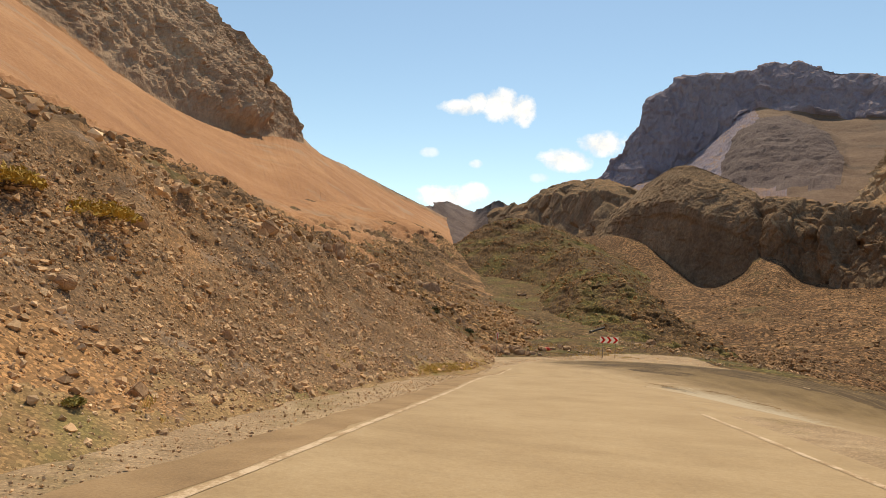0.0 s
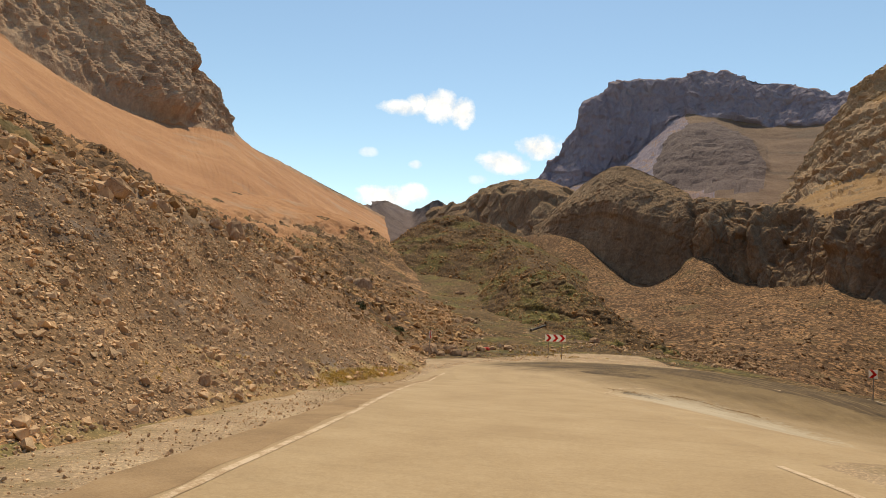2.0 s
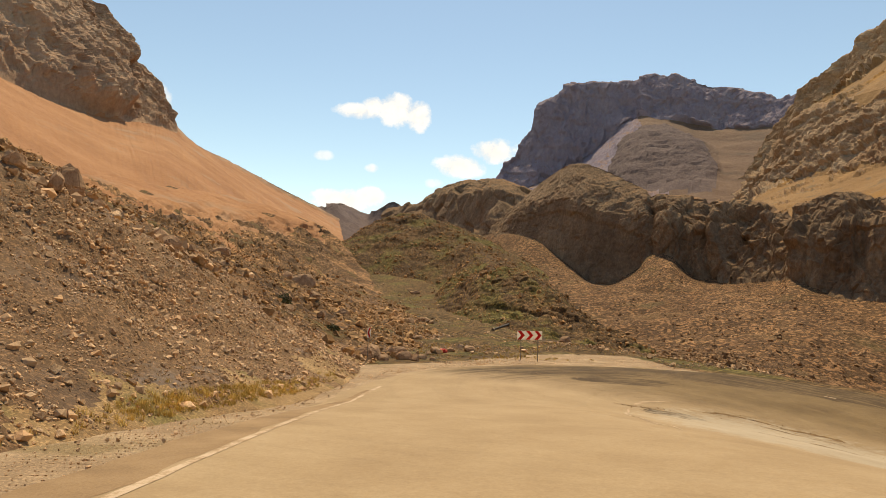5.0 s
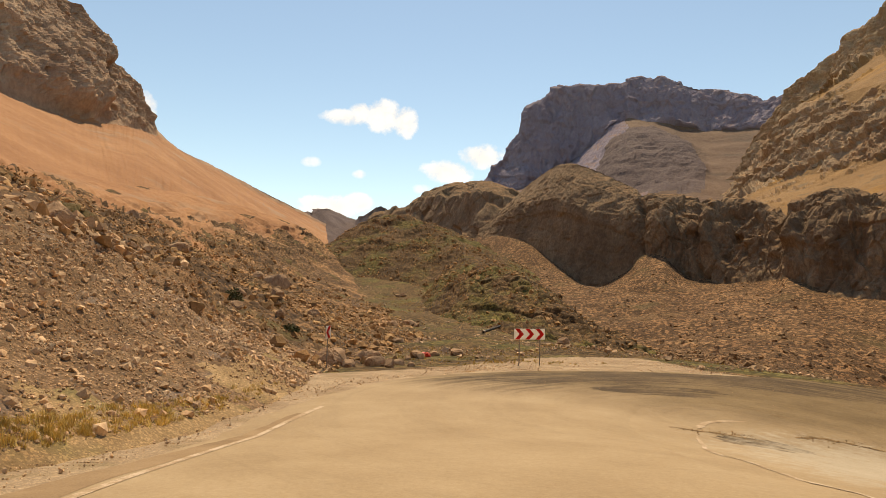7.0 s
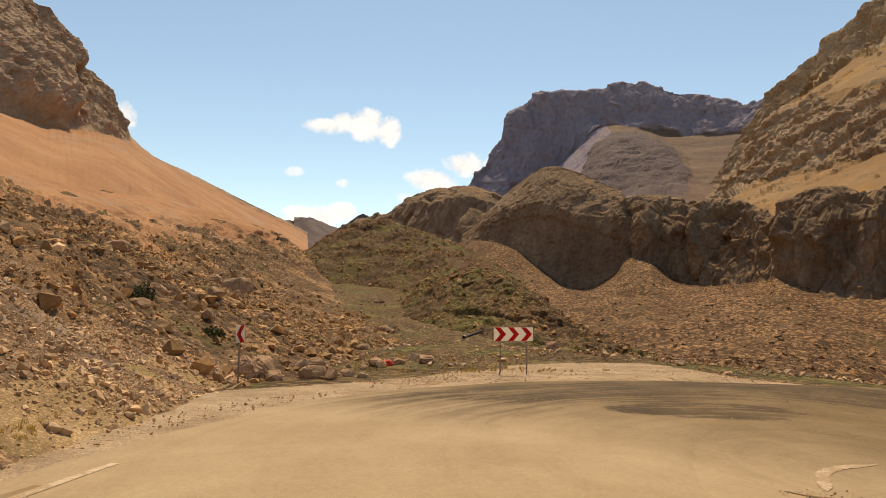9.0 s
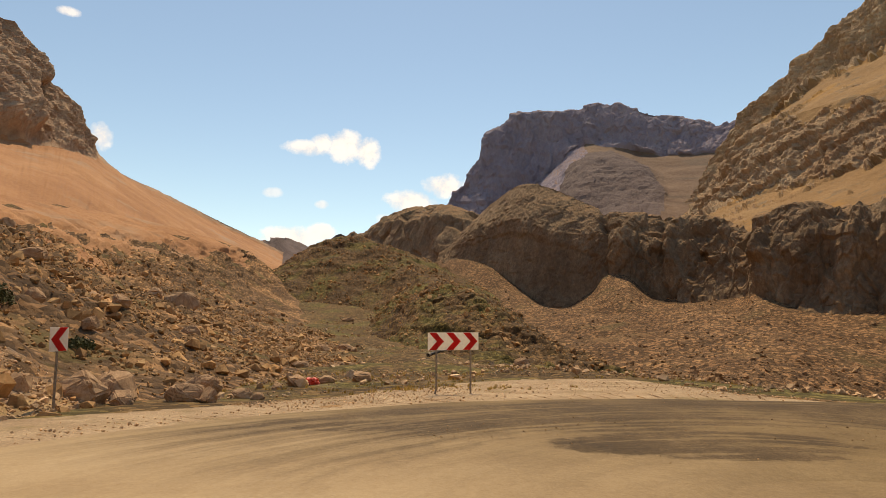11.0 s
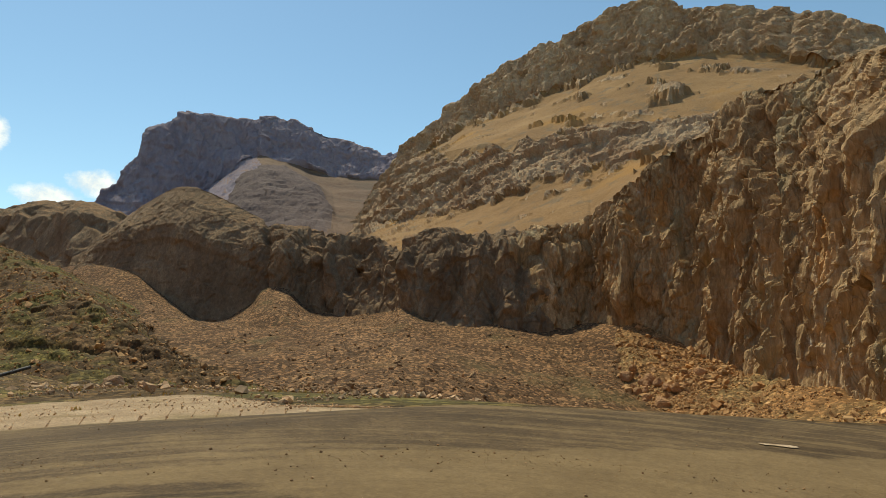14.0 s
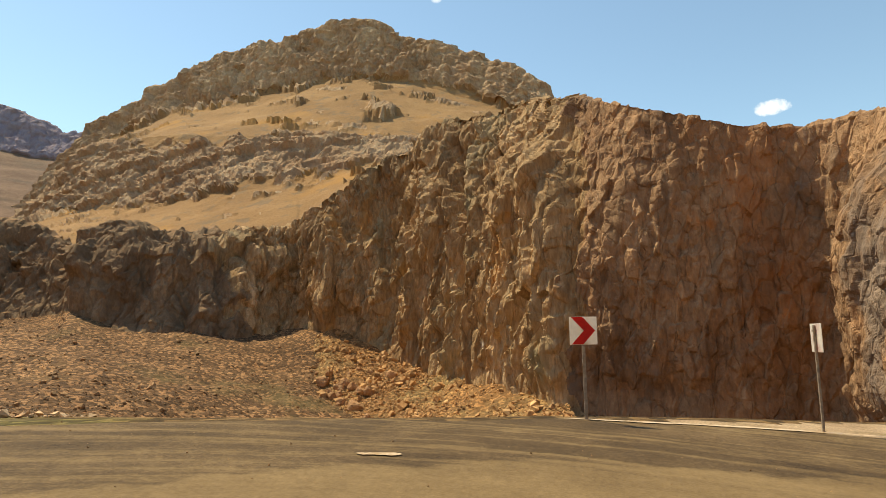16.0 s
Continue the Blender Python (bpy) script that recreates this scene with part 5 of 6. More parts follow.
ribbon("line_inner", [(16.3, 44.25), (15.1, 43.8), (14.4, 43.35), (13.9, 42.8), (13.45, 42.25)], 0.18, None, LINE_PAINT, "worn white arc painted inside the bend", "road line", 0.3)
ribbon("line_nose", [(12.65, 41.0), (12.3, 40.3), (11.9, 39.5), (11.4, 38.5), (10.9, 36.0), (10.3, 33.2)], 0.09, None, LINE_PAINT, "faint white line painted inside the bend", "road line", 0.5)
# broken tarmac: (places, width)
CRACKS = [([(12.66, 42.07), (13.05, 41.82), (13.5, 41.74), (14.05, 41.68), (14.5, 41.45)], 0.09), ([(16.3, 42.3), (17.2, 42.6), (17.8, 42.4), (18.3, 41.9), (18.9, 41.2)], 0.16), ([(18.7, 41.1), (19.9, 40.5), (20.7, 39.3), (21.3, 37.8), (21.6, 36.2)], 0.22),
          ([(17.6, 41.2), (18.5, 40.2), (19.6, 39.0)], 0.07), ([(16.2, 39.2), (17.4, 38.3), (18.6, 36.9)], 0.06), ([(18.0, 45.5), (18.6, 45.2), (19.2, 44.9)], 0.05)]
for pts_, w_ in CRACKS:
    ribbon("road_crack", pts_, w_, None, CRACK_TAR, "broken dark tar edge in the dusty asphalt", "road crack", 1.6)


# ---- signs ----
def part(name, bm, mat, parent, label=""):
    me = bpy.data.meshes.new(name)
    bm.to_mesh(me)
    bm.free()
    me.materials.append(mat)
    ob = new(name, me)
    ob.parent = parent
    if label:
        ob["label"] = label
    return ob


def box_bm(x0, x1, y0, y1, z0, z1, bevel=0.0):
    bm = bmesh.new()
    bmesh.ops.create_cube(bm, size=1)
    for v in bm.verts:
        v.co = ((x0 + x1) / 2 + v.co.x * (x1 - x0), (y0 + y1) / 2 + v.co.y * (y1 - y0), (z0 + z1) / 2 + v.co.z * (z1 - z0))
    if bevel:
        bmesh.ops.bevel(bm, geom=bm.edges[:], offset=bevel, segments=2, affect="EDGES")
    return bm


def chevron_bm(x0, size, flip=1):
    """One chevron arrow, pointing to +x (or -x), 2 mm thick, in the plane y = 0."""
    h = size / 2
    pts = [(-0.44, 0.5), (-0.02, 0.5), (0.44, 0), (-0.02, -0.5), (-0.44, -0.5), (0.02, 0)]
    bm = bmesh.new()
    f = [bm.verts.new((x0 + flip * px * size, -0.014, pz * size)) for px, pz in pts]
    bm.faces.new(f)
    r = bmesh.ops.extrude_face_region(bm, geom=bm.faces[:])
    bmesh.ops.translate(bm, vec=(0, 0.008, 0), verts=[v for v in r["geom"] if isinstance(v, bmesh.types.BMVert)])
    bmesh.ops.recalc_face_normals(bm, faces=bm.faces[:])
    return bm


def sign(name, n, foot, top, turn, posts, label, flip=1, size=0.6, lean=0.0):
    """A chevron panel of n squares on steel posts. It faces -y before it is turned."""
    e = tagged(new(name), label, "road sign")
    w = n * size / 2
    mid_z = top - size / 2
    pan = part("panel", box_bm(-w, w, -0.006, 0.006, top - size, top, 0.003), WHITE, e, "white reflective sheet")
    for k in range(n):
        bm = chevron_bm(-w + size * (k + 0.5), size * 0.98, flip)
        bmesh.ops.translate(bm, vec=(0, 0, mid_z), verts=bm.verts[:])
        part("chevron", bm, RED, pan, "red chevron")
    for px in posts:
        bent = n > 1 and px < 0
        part("post", box_bm(px - 0.03, px + 0.03, 0.01, 0.05, 0.26 if bent else -0.3, top - 0.03, 0.006), STEEL, e)
        if bent:
            bm = box_bm(px - 0.03, px + 0.03, 0.01, 0.05, -0.25, 0.27)
            for v in bm.verts:
                if v.co.z < 0:
                    v.co.x -= 0.2
            part("bent_foot", bm, STEEL, e, "post foot bent by a knock")
        part("clamp", box_bm(px - 0.05, px + 0.05, 0.006, 0.06, mid_z + 0.12, mid_z + 0.16, 0.003), STEEL, e)
    e.matrix_basis = pose(foot[0], foot[1], foot[2], 0, lean, turn)
    return e


sign("triple_chevron_sign", 3, (14.66, 60.7, -6.25), 2.17, 3, (-0.59, 0.62), "long red and white chevron sign on two steel posts")
sign("chevron_sign", 1, (31.15, 45.5, -6.19), 1.97, -68, (0.0,), "square red and white chevron sign on a thin post", size=0.53)
sign("chevron_sign", 1, (3.7, 57.3, -6.0), 2.15, 68, (0.0,), "narrow-seen red and white chevron sign by boulders", -1)
sign("chevron_sign", 1, (32.95, 41.3, -6.5), 2.1, 9.5, (0.0,), "chevron sign seen from its bare metal back", size=0.55)


# ---- loose stones ----
def hull(seed, n=15, flat=0.7):
    """One angular stone, about 1 across: places and triangles."""
    rs = np.random.RandomState(seed)
    k = np.arange(n) + 0.5
    h, a = 1 - 2 * k / n, 2.39996 * k + 6.283 * rs.rand()
    p = np.stack([np.sqrt(1 - h * h) * np.cos(a), np.sqrt(1 - h * h) * np.sin(a), h], -1) + 0.26 * rs.normal(size=(n, 3))
    p /= np.linalg.norm(p, axis=1)[:, None]
    p *= 0.5 * np.array([1, 0.7 + 0.3 * rs.rand(), flat]) * (0.85 + 0.3 * rs.rand(n, 1))
    bm = bmesh.new()
    for q in p:
        bm.verts.new(q)
    bmesh.ops.convex_hull(bm, input=bm.verts[:])
    for v in [v for v in bm.verts if not v.link_faces]:
        bm.verts.remove(v)
    bm.verts.ensure_lookup_table()
    bm.verts.index_update()
    v = np.array([q.co[:] for q in bm.verts])
    f = np.array([[q.index for q in t.verts] for t in bm.faces])
    bm.free()
    return v, f


SHAPES = [hull(k, 8 + k % 3, 0.55 + 0.07 * (k % 6)) for k in range(12)]


def turns(n, rs):
    """Random turning matrices, mostly about z."""
    a, b, c = rs.rand(n) * 6.283, rs.normal(size=n) * 0.45, rs.normal(size=n) * 0.45
    ca, sa, cb1, sb1, cc1, sc1 = np.cos(a), np.sin(a), np.cos(b), np.sin(b), np.cos(c), np.sin(c)
    o, z = np.ones(n), np.zeros(n)
    rz = np.stack([ca, -sa, z, sa, ca, z, z, z, o], -1).reshape(n, 3, 3)
    rx = np.stack([o, z, z, z, cb1, -sb1, z, sb1, cb1], -1).reshape(n, 3, 3)
    ry = np.stack([cc1, z, sc1, z, o, z, -sc1, z, cc1], -1).reshape(n, 3, 3)
    return rx @ ry @ rz


def spread(grid, count, rs, weight=None):
    """Random places on a sheet, evenly over its area (times weight, one per cell)."""
    a, b, c = grid[:-1, :-1], grid[1:, :-1], grid[:-1, 1:]
    w = np.linalg.norm(np.cross(b - a, c - a), axis=-1)
    if weight is not None:
        w = w * weight
    k = rs.choice(w.size, count, p=(w / w.sum()).ravel())
    i, j = k // w.shape[1], k % w.shape[1]
    u, v = rs.rand(count, 1), rs.rand(count, 1)
    return a[i, j] + u * (b[i, j] - a[i, j]) + v * (c[i, j] - a[i, j])


def sizes(count, lo, hi, rs, power=0.55):
    return np.clip(lo * rs.rand(count) ** -power, lo, hi)


def rubble(name, places, size, mat, label, rs):
    """Many stones joined into one mesh."""
    vs, fs, base = [], [], 0
    kind = rs.randint(len(SHAPES), size=len(places))
    turn = turns(len(places), rs)
    for k, (v, f) in enumerate(SHAPES):
        m = kind == k
        if not m.any():
            continue
        p = np.einsum("nij,vj->nvi", turn[m], v) * size[m][:, None, None] + places[m][:, None, :] + np.array([0, 0, 0.12]) * size[m][:, None, None]
        vs.append(p.reshape(-1, 3))
        fs.append((f[None] + (np.arange(m.sum()) * len(v))[:, None, None] + base).reshape(-1, 3))
        base += m.sum() * len(v)
    vs, fs = np.concatenate(vs), np.concatenate(fs)
    me = bpy.data.meshes.new(name)
    me.vertices.add(len(vs))
    me.vertices.foreach_set("co", vs.reshape(-1).astype(np.float32))
    me.loops.add(len(fs) * 3)
    me.loops.foreach_set("vertex_index", fs.reshape(-1).astype(np.int32))
    me.polygons.add(len(fs))
    me.polygons.foreach_set("loop_start", np.arange(0, len(fs) * 3, 3, dtype=np.int32))
    me.polygons.foreach_set("use_smooth", np.zeros(len(fs), dtype=bool))
    me.update(calc_edges=True)
    me.materials.append(mat)
    return tagged(new(name, me), label, "stones", kind="stuff")


def on(grid, x, y):
    """Height of a sheet's nearest corner."""
    d = (grid[..., 0] - x) ** 2 + (grid[..., 1] - y) ** 2
    return float(grid[..., 2].reshape(-1)[d.argmin()])


def cells(grid, fn):
    return fn((grid[:-1, :-1] + grid[1:, 1:]) / 2)


rs = np.random.RandomState(21)
cols = np.arange(bank.shape[1] - 1)[None, :] + 0 * np.arange(bank.shape[0] - 1)[:, None]
by = cells(bank, lambda p: p[..., 1])
patchy = np.clip(0.7 + 0.9 * cells(bank, lambda p: fbm(p, 5, 3)), 0.1, 2)
face = spread(bank, 54000, rs, (cols < 77) * (cols > 1) * (by > -8) * (by < 62) * patchy)
face_s = sizes(len(face), 0.05, 0.32, rs, 0.42) * np.interp(face[:, 1], [8, 22], [0.75, 1.0])
rim_p = spread(bank, 2200, rs, (cols > 70) * (cols < 87) * (by > -8) * (by < 62) * patchy)
rim_s = sizes(len(rim_p), 0.16, 0.75, rs, 0.5)
big = np.flatnonzero((face[:, 1] > 7) & (face[:, 1] < 36) & (face_s > 0.11))[:300]
rest = np.setdiff1d(np.arange(len(face)), big)
rubble("bank_stones", np.concatenate([face[rest], rim_p]), np.concatenate([face_s[rest], rim_s]), STONE, "loose grey and tan stones lying on the bank", rs)
up = spread(bank, 24000, rs, ((cols > 77) | (by > 56)) * (cols < 130) * (by > 20) * (by < 190) * np.clip(1.6 - np.abs(by - 80) / 75, 0.06, 1.6) * patchy)
rubble("slope_stones", up, sizes(len(up), 0.13, 1.1, rs, 0.42) * np.interp(up[:, 1], [40, 110], [0.8, 1.3]), STONE_TAN, "brown stones strewn over the upper slope", rs)
mp_ = spread(moraine_grid, 15000, rs, np.clip(0.45 + 1.4 * cells(moraine_grid, lambda p: fbm(p, 14, 3)), 0.04, 2))
rubble("moraine_stones", mp_, sizes(len(mp_), 0.24, 1.5, rs, 0.42) * np.interp(mp_[:, 1], [90, 150], [0.6, 1.0]), STONE_TAN, "dark lichened stones covering the moraine", rs)
bp_ = spread(basin_grid, 24000, rs, np.clip(0.5 + 1.0 * cells(basin_grid, lambda p: fbm(p, 30, 3)), 0.1, 2) * cells(basin_grid, lambda p: np.clip(90 / np.hypot(p[..., 0] - CX, p[..., 1] - CY), 0.2, 2.5) ** 1.3))
rubble("scree_stones", bp_, sizes(len(bp_), 0.2, 1.3, rs, 0.42), STONE_DARK, "scattered stones on the basin scree", rs)
fp = spread(fan_grid, 9000, rs, np.clip(0.5 + 1.0 * cells(fan_grid, lambda p: fbm(p, 25, 3)), 0.1, 2) * (0.35 + 2.0 * cells(fan_grid, lambda p: np.exp(-((p[..., 0] - 146) / 13) ** 2 - ((p[..., 1] - 118) / 13) ** 2))))
fp_s = sizes(len(fp), 0.3, 2.6, rs, 0.42)
fan_big = np.flatnonzero((fp_s > 0.6) & (fp[:, 0] < 165))[:300]
fan_rest = np.setdiff1d(np.arange(len(fp)), fan_big)
rubble("fan_stones", fp[fan_rest], fp_s[fan_rest], STONE_TAN, "tan broken rock lying on the fan", rs)
vx, vy = rs.uniform(-2, 34, 9000), 61 + 150 * rs.rand(9000) ** 1.4
vz = ground_height(vx, vy)
keep = (fbm(np.stack([vx, vy, 0 * vx], -1), 9, 3) + 0.5 * rs.rand(9000) > 0.0) & (np.hypot(vx - 16, vy - 46) > 3.5 + pad_edge(np.degrees(np.arctan2(vx - 16, vy - 46))))
rubble("valley_stones", np.stack([vx, vy, vz], -1)[keep], sizes(keep.sum(), 0.09, 0.8, rs, 0.45), STONE, "scattered stones among dry grass", rs)
# small stones along the outer edge of the tarmac
n_e = 7000
k = rs.randint(175, 420, n_e)
o = -rc[k, 2] - rs.gamma(1.8, 0.6, n_e) + 0.1
px_, py_ = rc[k, 0] + side[k, 0] * o, rc[k, 1] + side[k, 1] * o
rubble("edge_gravel", np.stack([px_, py_, bend_ground(px_, py_) + 0.012], -1), sizes(n_e, 0.016, 0.09, rs, 0.42), STONE, "loose gravel and small stones at the road edge", rs)
n_e = 5000
a_, q_e = radians(-35) + radians(120) * rs.rand(n_e), rs.rand(n_e)
r_e = 11.5 + q_e ** 0.7 * (pad_edge(np.degrees(a_)) - 11.0)
px_, py_ = 16 + r_e * np.sin(a_), 46 + r_e * np.cos(a_)
rubble("pad_gravel", np.stack([px_, py_, ground_height(px_, py_)], -1), sizes(n_e, 0.02, 0.09, rs, 0.4), STONE, "pale gravel lying on the pad outside the bend", rs)
# grit thrown out of the wheel tracks of the bend
n_e = 3500
a_ = radians(-35) + radians(150) * rs.rand(n_e)
r_e = np.where(rs.rand(n_e) < 0.6, 7.9 + 0.35 * rs.normal(size=n_e), rs.uniform(4.5, 12.5, n_e))
px_, py_ = 16 + r_e * np.sin(a_), 43 + r_e * np.cos(a_)
rubble("road_grit", np.stack([px_, py_, bend_ground(px_, py_) + 0.05], -1), sizes(n_e, 0.008, 0.045, rs, 0.4), STONE_DARK, "dark grit scattered on the bend", rs)


n_e = 500
pc_ = np.concatenate([np.stack([spline(np.arange(len(c)), np.array(c)[:, k], rs.rand(n_e // 2) * (len(c) - 1)) for k in (0, 1)], -1) for c, w_ in CRACKS[:3]])
pc_ = pc_ + rs.normal(size=pc_.shape) * np.array([0.22, 0.16])
rubble("crack_grit", np.stack([pc_[:, 0], pc_[:, 1], bend_ground(pc_[:, 0], pc_[:, 1])], -1), sizes(len(pc_), 0.012, 0.06, rs, 0.42), STONE_DARK, "broken bits of tar along cracks in the road", rs)


# ---- boulders ----
def boulder(place, w, h, label, seed, mat=None, turn=0.0, group=""):
    """A rounded, cracked boulder sunk a little into its bed."""
    v_, f_ = hull(seed + 70, 20, 0.9)
    bm = bmesh.new()
    vv = [bm.verts.new(Vector(q) * 2) for q in v_]
    for t_ in f_:
        bm.faces.new([vv[k] for k in t_])
    bmesh.ops.dissolve_limit(bm, angle_limit=radians(14), verts=bm.verts[:], edges=bm.edges[:])
    bmesh.ops.bevel(bm, geom=bm.edges[:], offset=0.07, segments=2, affect="EDGES")
    bmesh.ops.triangulate(bm, faces=bm.faces[:])
    bmesh.ops.subdivide_edges(bm, edges=bm.edges[:], cuts=2, use_grid_fill=True)
    p = np.array([v.co[:] for v in bm.verts])
    p = p * (1 + 0.10 * fbm(p + seed * 9.1, 0.9, 3) + 0.05 * blocks(p + seed, 0.35, seed) + 0.02 * fbm(p + seed, 0.12, 2))[:, None] * np.array([w / 2, w * 0.42, h * 0.62])
    p[:, 2] = np.maximum(p[:, 2], -h * 0.35) + h * 0.36
    for v, q in zip(bm.verts, p):
        v.co = q
    me = bpy.data.meshes.new("boulder")
    bm.to_mesh(me)
    bm.free()
    me.materials.append(mat or BOULDER_ROCK)
    ob = new("boulder", me)
    ob.matrix_basis = pose(place[0], place[1], place[2] - 0.12 * h, 0, 0, turn)
    return tagged(ob, label, "boulder", group)


GROUND = np.stack([gx, gy, gz], -1)
# (x, y, width, height, turn) on the ground
BOULDERS = [(3.5, 59.6, 1.5, 1.15, 10), (4.1, 60.9, 1.5, 1.2, 60), (4.7, 59.3, 1.0, 0.55, 120), (5.6, 66, 1.3, 0.8, 40), (6.2, 64.6, 1.3, 1.0, 150), (6.1, 60.6, 1.3, 0.75, 15), (6.9, 60.4, 0.9, 0.6, 75), (9.4, 69.3, 1.1, 0.6, 30),
            (12.5, 71, 1.5, 0.7, 100), (7.6, 63, 0.8, 0.45, 10), (29.5, 95.6, 1.9, 1.1, 10), (8.6, 67.5, 0.7, 0.4, 80), (10.8, 70.4, 0.9, 0.45, 20), (8.2, 62.0, 0.5, 0.35, 10), (20.1, 195, 4.2, 1.3, 60),
            (9.5, 84, 1.3, 0.6, 30), (12.2, 92, 1.5, 0.7, 70), (14.0, 101, 1.6, 0.9, 15), (13.0, 97, 1.0, 0.6, 100), (12.0, 122, 2.4, 1.2, 40), (15.5, 131, 2.6, 1.3, 10), (16.4, 128, 1.7, 0.9, 80)]
for q, (x_, y_, w_, h_, tu) in enumerate(BOULDERS):
    boulder((x_, y_, on(GROUND, x_, y_)), w_, h_, "weathered pale brown boulder resting on stony ground", q + 1, None, tu, "boulders")
BANK_BOULDERS = [(-5.7, 124, 4.4, 3.3, 20), (-7.6, 118, 3.0, 2.0, 80), (-9.3, 47.2, 1.3, 1.6, 35), (-8.6, 44.8, 1.1, 0.9, 110), (-10.2, 37.5, 0.9, 0.8, 50), (-10.4, 33.5, 1.2, 0.9, 20), (-9.2, 43.0, 1.0, 0.7, 75), (-7.2, 54.5, 1.5, 1.0, 10), (-8.4, 57.0, 1.2, 0.9, 60),
                 (-5.0, 30.1, 0.42, 0.36, 20), (-3.6, 23.6, 0.42, 0.32, 70), (-7.8, 12.6, 0.5, 0.38, 15), (-5.2, 10.6, 0.42, 0.3, 95), (-9.4, 18.2, 0.7, 0.55, 40), (-6.2, 17.0, 0.4, 0.3, 10), (-2.0, 66, 1.0, 0.7, 30), (-1.0, 80, 1.5, 1.0, 60), (-3.0, 73, 1.3, 0.9, 10),
                 (0.2, 71, 1.1, 0.7, 80), (1.6, 88, 1.6, 1.0, 20), (-6.5, 92, 2.0, 1.2, 50), (-14, 101, 2.6, 1.6, 10), (-28, 128, 3.4, 2.6, 60), (2.4, 58.5, 0.8, 0.6, 60)]
for q, (x_, y_, w_, h_, tu) in enumerate(BANK_BOULDERS):
    boulder((x_, y_, on(bank, x_, y_)), w_, h_, "weathered pale brown boulder on the stony slope" if w_ > 0.6 else "small angular brown rock resting on the bank", q + 41, None, tu, "boulders")
# blocks fallen at the foot of the cliff
for q, (x_, y_, z_) in enumerate(spread(fan_grid, 30, rs, cells(fan_grid, lambda p: np.exp(-((p[..., 0] - 144) / 10) ** 2 - ((p[..., 1] - 119) / 11) ** 2) + 0.04))):
    w_ = 1.5 + 3.0 * rs.rand() ** 2
    boulder((x_, y_, z_), w_, w_ * 0.7, "broken orange-tan rock lying on the rubble fan", q + 80, FAN_ROCK, 360 * rs.rand(), "fallen rocks")

# ---- dry grass and shrubs ----
GRASS = plain("dry_grass", (0.62, 0.43, 0.13), 0.9, 0, 0.35, 0.6)
GREEN = plain("olive_leaves", (0.07, 0.075, 0.025), 0.9, 0, 0.4, 0.3)
OLIVE = plain("cushion_leaves", (0.30, 0.25, 0.07), 0.9, 0, 0.4, 0.3)
YELLOW = plain("yellow_shrub_leaves", (0.44, 0.28, 0.05), 0.9, 0, 0.4, 0.3)


def blades(places, heights, rs, per=12, width=0.012, lean=0.5):
    """Triangular blades in tufts: places and faces."""
    n = len(places) * per
    base = np.repeat(places, per, 0) + rs.normal(size=(n, 3)) * np.array([1, 1, 0]) * np.repeat(heights, per)[:, None] * 0.35
    h = np.repeat(heights, per) * rs.uniform(0.5, 1.1, n)
    a = rs.rand(n) * 6.283
    d = np.stack([np.cos(a), np.sin(a), 0 * a], -1)
    s_ = np.stack([-np.sin(a), np.cos(a), 0 * a], -1) * (width + 0.03 * h)[:, None]
    tip = base + d * (lean * h * rs.rand(n))[:, None] + np.array([0, 0, 1]) * h[:, None]
    v = np.stack([base - s_ - (0, 0, 0.03), base + s_ - (0, 0, 0.03), tip], 1).reshape(-1, 3)
    return v, np.arange(3 * n).reshape(-1, 3)


def tri_mesh(name, v, f, mat):
    me = bpy.data.meshes.new(name)
    me.from_pydata(v.tolist(), [], f.tolist())
    me.materials.append(mat)
    return me


strip_ = np.exp(-((by - 38) / 4.5) ** 2) * (cols > 1) * (cols < 7) * (0.2 + 1.2 * cells(bank, lambda p: np.clip(fbm(p, 1.5, 2) + 0.3, 0, 1)))
weeds = 0.02 * (cols > 2) * (cols < 16) * (by > 8) * (by < 50) * np.clip(cells(bank, lambda p: fbm(p, 3, 2)), 0.0, 1)
gp = spread(bank, 620, rs, strip_ + weeds)
v, f = blades(gp, rs.uniform(0.04, 0.15, len(gp)), rs, 30, 0.004, 1.3)
tagged(new("verge_grass", tri_mesh("verge_grass", v, f, GRASS)), "dry yellow grass tufts at the foot of the bank", "grass", kind="stuff")
n_ = 5200
vx, vy = rs.uniform(-2, 32, n_), 62 + 130 * rs.rand(n_) ** 1.3
kp = fbm(np.stack([vx, vy, 0 * vx], -1) + 40, 12, 3) > -0.05
v, f = blades(np.stack([vx, vy, ground_height(vx, vy)], -1)[kp], rs.uniform(0.05, 0.16, kp.sum()), rs, 10, 0.02)
tagged(new("valley_grass", tri_mesh("valley_grass", v, f, GRASS)), "sparse dry olive grass on the valley floor", "grass", kind="stuff")
mg = spread(moraine_grid, 3500, rs, np.clip(-cells(moraine_grid, lambda p: fbm(p, 14, 3)), 0.02, 2))
v, f = blades(mg, rs.uniform(0.08, 0.22, len(mg)), rs, 10, 0.04)
tagged(new("moraine_grass", tri_mesh("moraine_grass", v, f, GRASS)), "dry olive grass between moraine stones", "grass", kind="stuff")


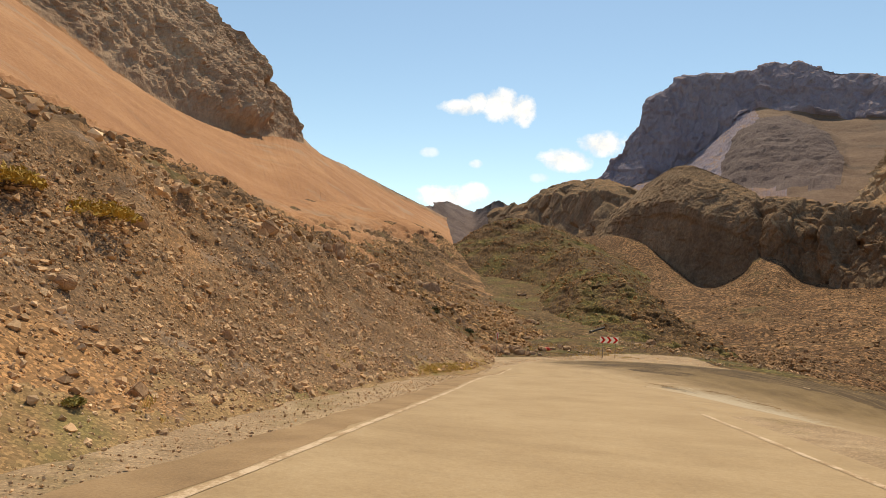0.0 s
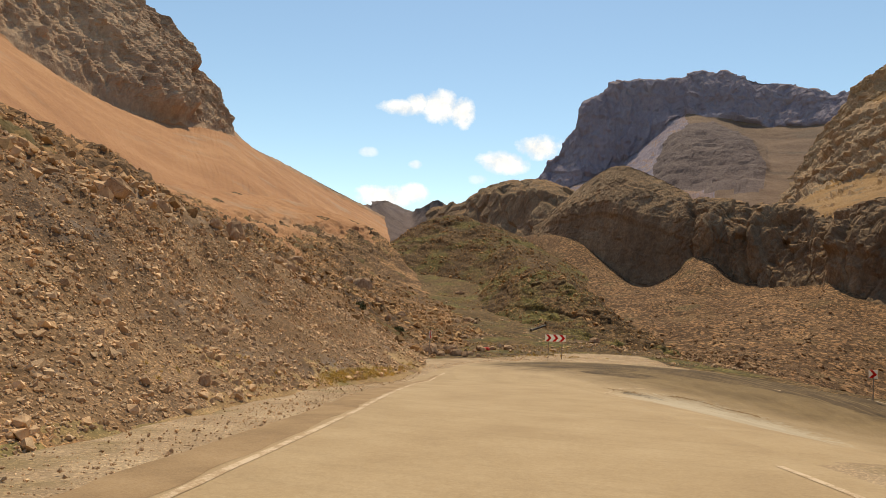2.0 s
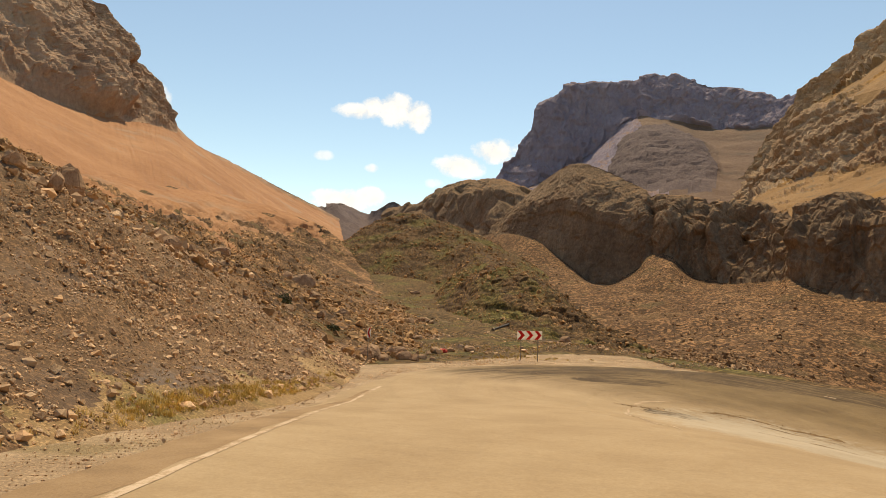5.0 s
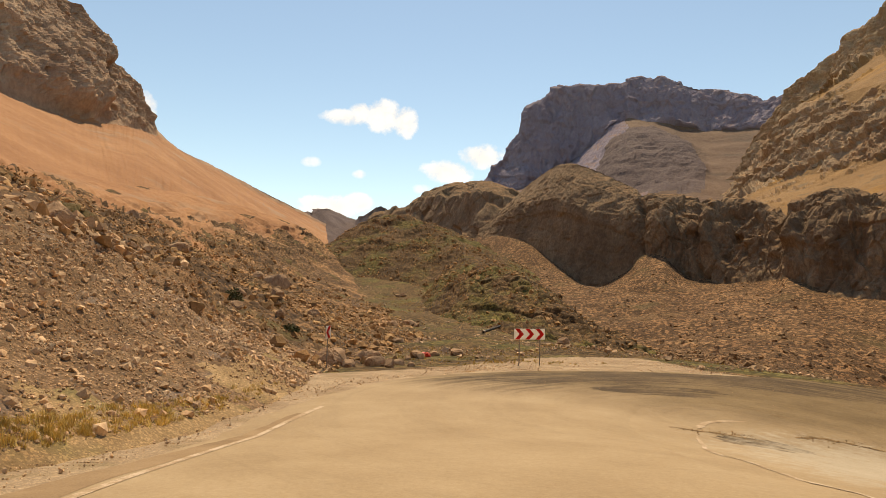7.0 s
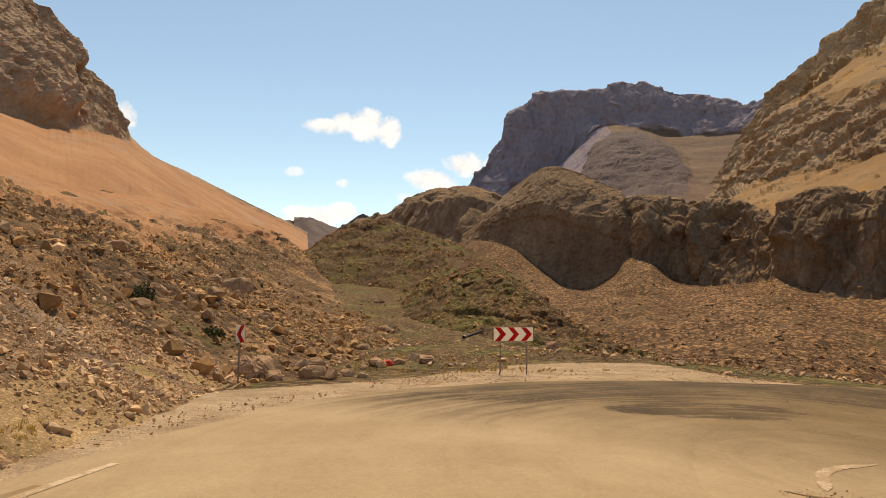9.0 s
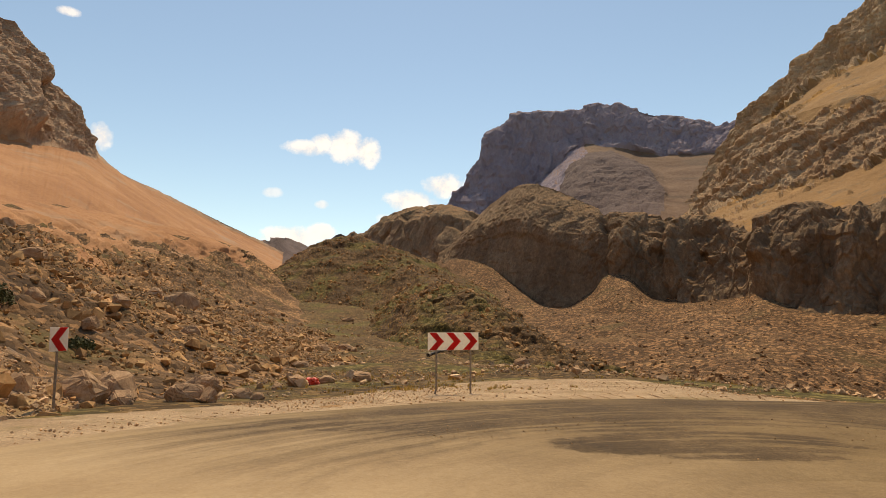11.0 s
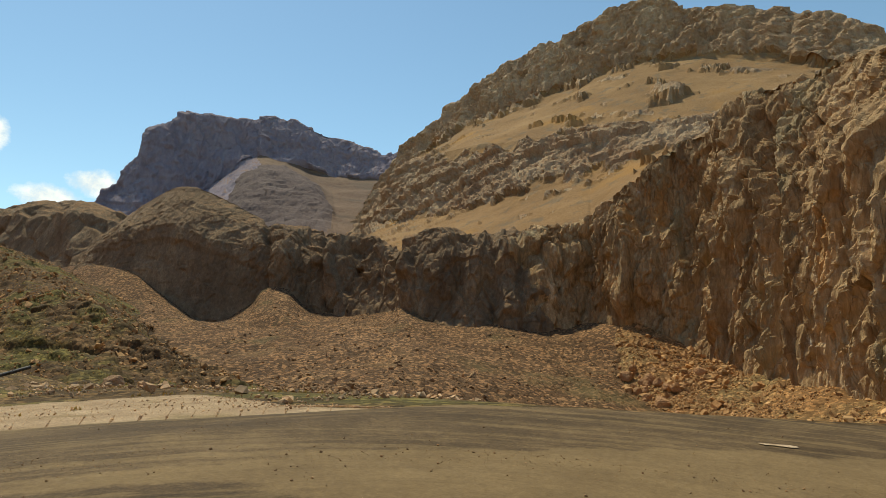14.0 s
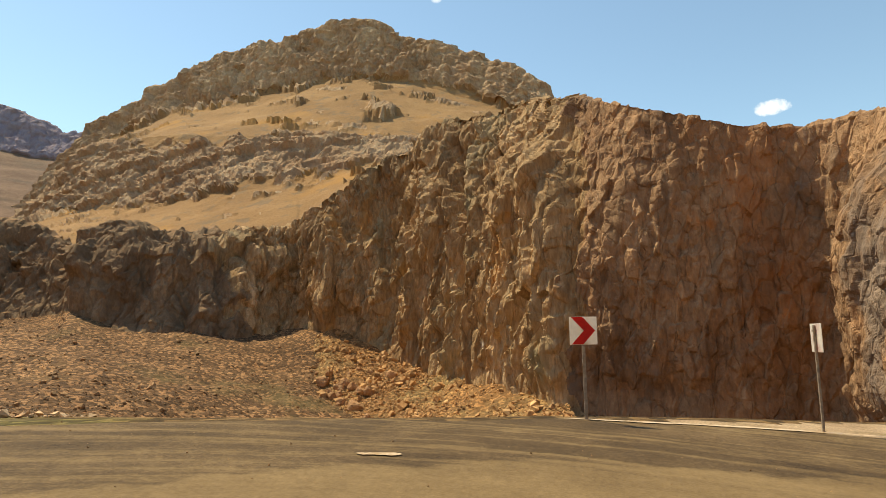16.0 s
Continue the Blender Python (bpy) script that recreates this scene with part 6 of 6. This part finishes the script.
def shrub(place, w, h, mat, label, seed):
    """A low cushion of twigs and small leaves."""
    r_ = np.random.RandomState(seed)
    e = tagged(new("shrub"), label, "shrub")
    n = int(500 * max(1, w))
    a, u = r_.rand(n) * 6.283, r_.rand(n) ** 0.5
    lump = 0.7 + 0.5 * r_.rand(n)
    c = np.stack([np.cos(a) * u * w / 2, np.sin(a) * u * w / 2, h * lump * np.sqrt(np.maximum(0.05, 1 - u ** 2)) * r_.rand(n) ** 0.4], -1)
    lf = 0.05 * min(1.0, w)
    d1, d2 = r_.normal(size=(n, 3)) * lf, r_.normal(size=(n, 3)) * lf
    me = tri_mesh("leaves", np.stack([c - d1, c + d2, c + d1 + (0, 0, 0.8 * lf)], 1).reshape(-1, 3), np.arange(3 * n).reshape(-1, 3), mat)
    lv = new("leaves", me)
    lv.parent = e
    m = 24
    t_ = c[r_.choice(n, m)]
    o_ = np.array([0.0, 0.0, -0.05])
    k_ = r_.normal(size=(m, 3)) * 0.012 + (0.01, 0, 0)
    st = new("stems", tri_mesh("stems", np.stack([o_ - k_, o_ + k_, t_], 1).reshape(-1, 3), np.arange(3 * m).reshape(-1, 3), WOOD))
    st.parent = e
    e.matrix_basis = pose(*place)
    return e


WOOD = plain("shrub_twigs", (0.12, 0.08, 0.05), 0.9, 0, 0.3, 0.05)
shrub((-9.6, 16.4, on(bank, -9.6, 16.4) - 0.05), 2.2, 0.45, YELLOW, "low yellow-green shrub growing on the bank", 3)
shrub((-10.4, 14.2, on(bank, -10.4, 14.2) - 0.05), 1.6, 0.4, YELLOW, "low yellow-green shrub growing on the bank", 4)
shrub((-2.6, 68.5, on(bank, -2.6, 68.5) - 0.05), 1.3, 0.9, GREEN, "dark green shrub among stones", 5)
shrub((-5.2, 8.9, on(bank, -5.2, 8.9) - 0.02), 0.32, 0.1, OLIVE, "small green cushion plant on the bank", 6)
shrub((1.2, 66.5, on(bank, 1.2, 66.5) - 0.05), 1.2, 0.5, GREEN, "dark green shrub among stones", 7)

# ---- drain pipe, plastic bag, slabs ----
def tube_bm(r0, r1, z0, z1, n=24):
    """A hollow tube along z."""
    bm = bmesh.new()
    ring = []
    for r, z in ((r0, z0), (r0, z1), (r1, z1), (r1, z0)):
        ring.append([bm.verts.new((r * math.cos(6.28319 * k / n), r * math.sin(6.28319 * k / n), z)) for k in range(n)])
    for i in range(4):
        for k in range(n):
            bm.faces.new((ring[i][k], ring[i][(k + 1) % n], ring[(i + 1) % 4][(k + 1) % n], ring[(i + 1) % 4][k]))
    bmesh.ops.recalc_face_normals(bm, faces=bm.faces[:])
    return bm


BLACK = plain("black_plastic", (0.045, 0.038, 0.032), 0.5, 0, 0.3, 0.2)
BAG = plain("red_plastic", (0.75, 0.06, 0.03), 0.4, 0, 0.2, 0.1)
pipe = tagged(new("drain_pipe"), "black corrugated drain pipe lying on the grass", "pipe")
part("pipe_wall", tube_bm(0.17, 0.145, 0, 4.8), BLACK, pipe)
for k in range(10):
    part("rib", tube_bm(0.19, 0.165, 0.5 + 0.45 * k, 0.62 + 0.45 * k), BLACK, pipe)
part("collar", tube_bm(0.25, 0.175, -0.2, 0.2), STEEL, pipe, "pale collar at the open end")
pipe.matrix_basis = look((24.2, 113.0, -7.93), (20.9, 109.5, -8.55))
boulder((24.9, 113.4, on(moraine_grid, 24.9, 113.4)), 1.6, 0.8, "dark boulder propping up a drain pipe", 33, STONE_DARK, 30)
bm = bmesh.new()
bmesh.ops.create_icosphere(bm, subdivisions=4, radius=1)
for v in bm.verts:
    c = np.array(v.co[:])
    c = c * (1 + 0.35 * float(fbm(c + 5, 0.6, 3)) + 0.12 * float(blocks(c, 0.4, 3)))
    v.co = (c[0] * 0.42, c[1] * 0.3, max(c[2], -0.5) * 0.2 + 0.1)
me = bpy.data.meshes.new("plastic_bag")
bm.to_mesh(me)
bm.free()
me.materials.append(BAG)
bag = tagged(new("plastic_bag", me), "crumpled bright red plastic bag on the ground", "bag")
bag.matrix_basis = pose(10.0, 69.6, float(ground_height(np.array(10.0), np.array(69.6))), 0, 0, 20)
boulder((10.4, 56.4, -5.95), 0.8, 0.16, "flat pale stone slab lying on the gravel", 41, STONE_TAN, 10)
boulder((11.0, 57.6, -6.0), 0.5, 0.1, "flat pale stone slab lying on the gravel", 42, STONE, 40)

# the nearest stones of the bank and the fan, one by one
def single_stones(holder, places, size, chosen, mat):
    """Chosen stones as pieces of their own under the ground that they lie on."""
    kinds = []
    for v, f in SHAPES:
        me = bpy.data.meshes.new("stone")
        me.from_pydata(v.tolist(), [], f.tolist())
        me.materials.append(mat)
        kinds.append(me)
    for q in chosen:
        ob = new("stone", kinds[int(q) % len(SHAPES)])
        ob.parent = bpy.data.objects[holder]
        ob.matrix_basis = pose(*(places[q] + np.array([0, 0, 0.1 * size[q]])), rs.normal() * 25, rs.normal() * 25, rs.rand() * 360) @ Matrix.Diagonal((*(size[q],) * 3, 1))


single_stones("embankment", face, face_s, big, STONE)
single_stones("rubble_fan", fp, fp_s, fan_big, STONE_TAN)
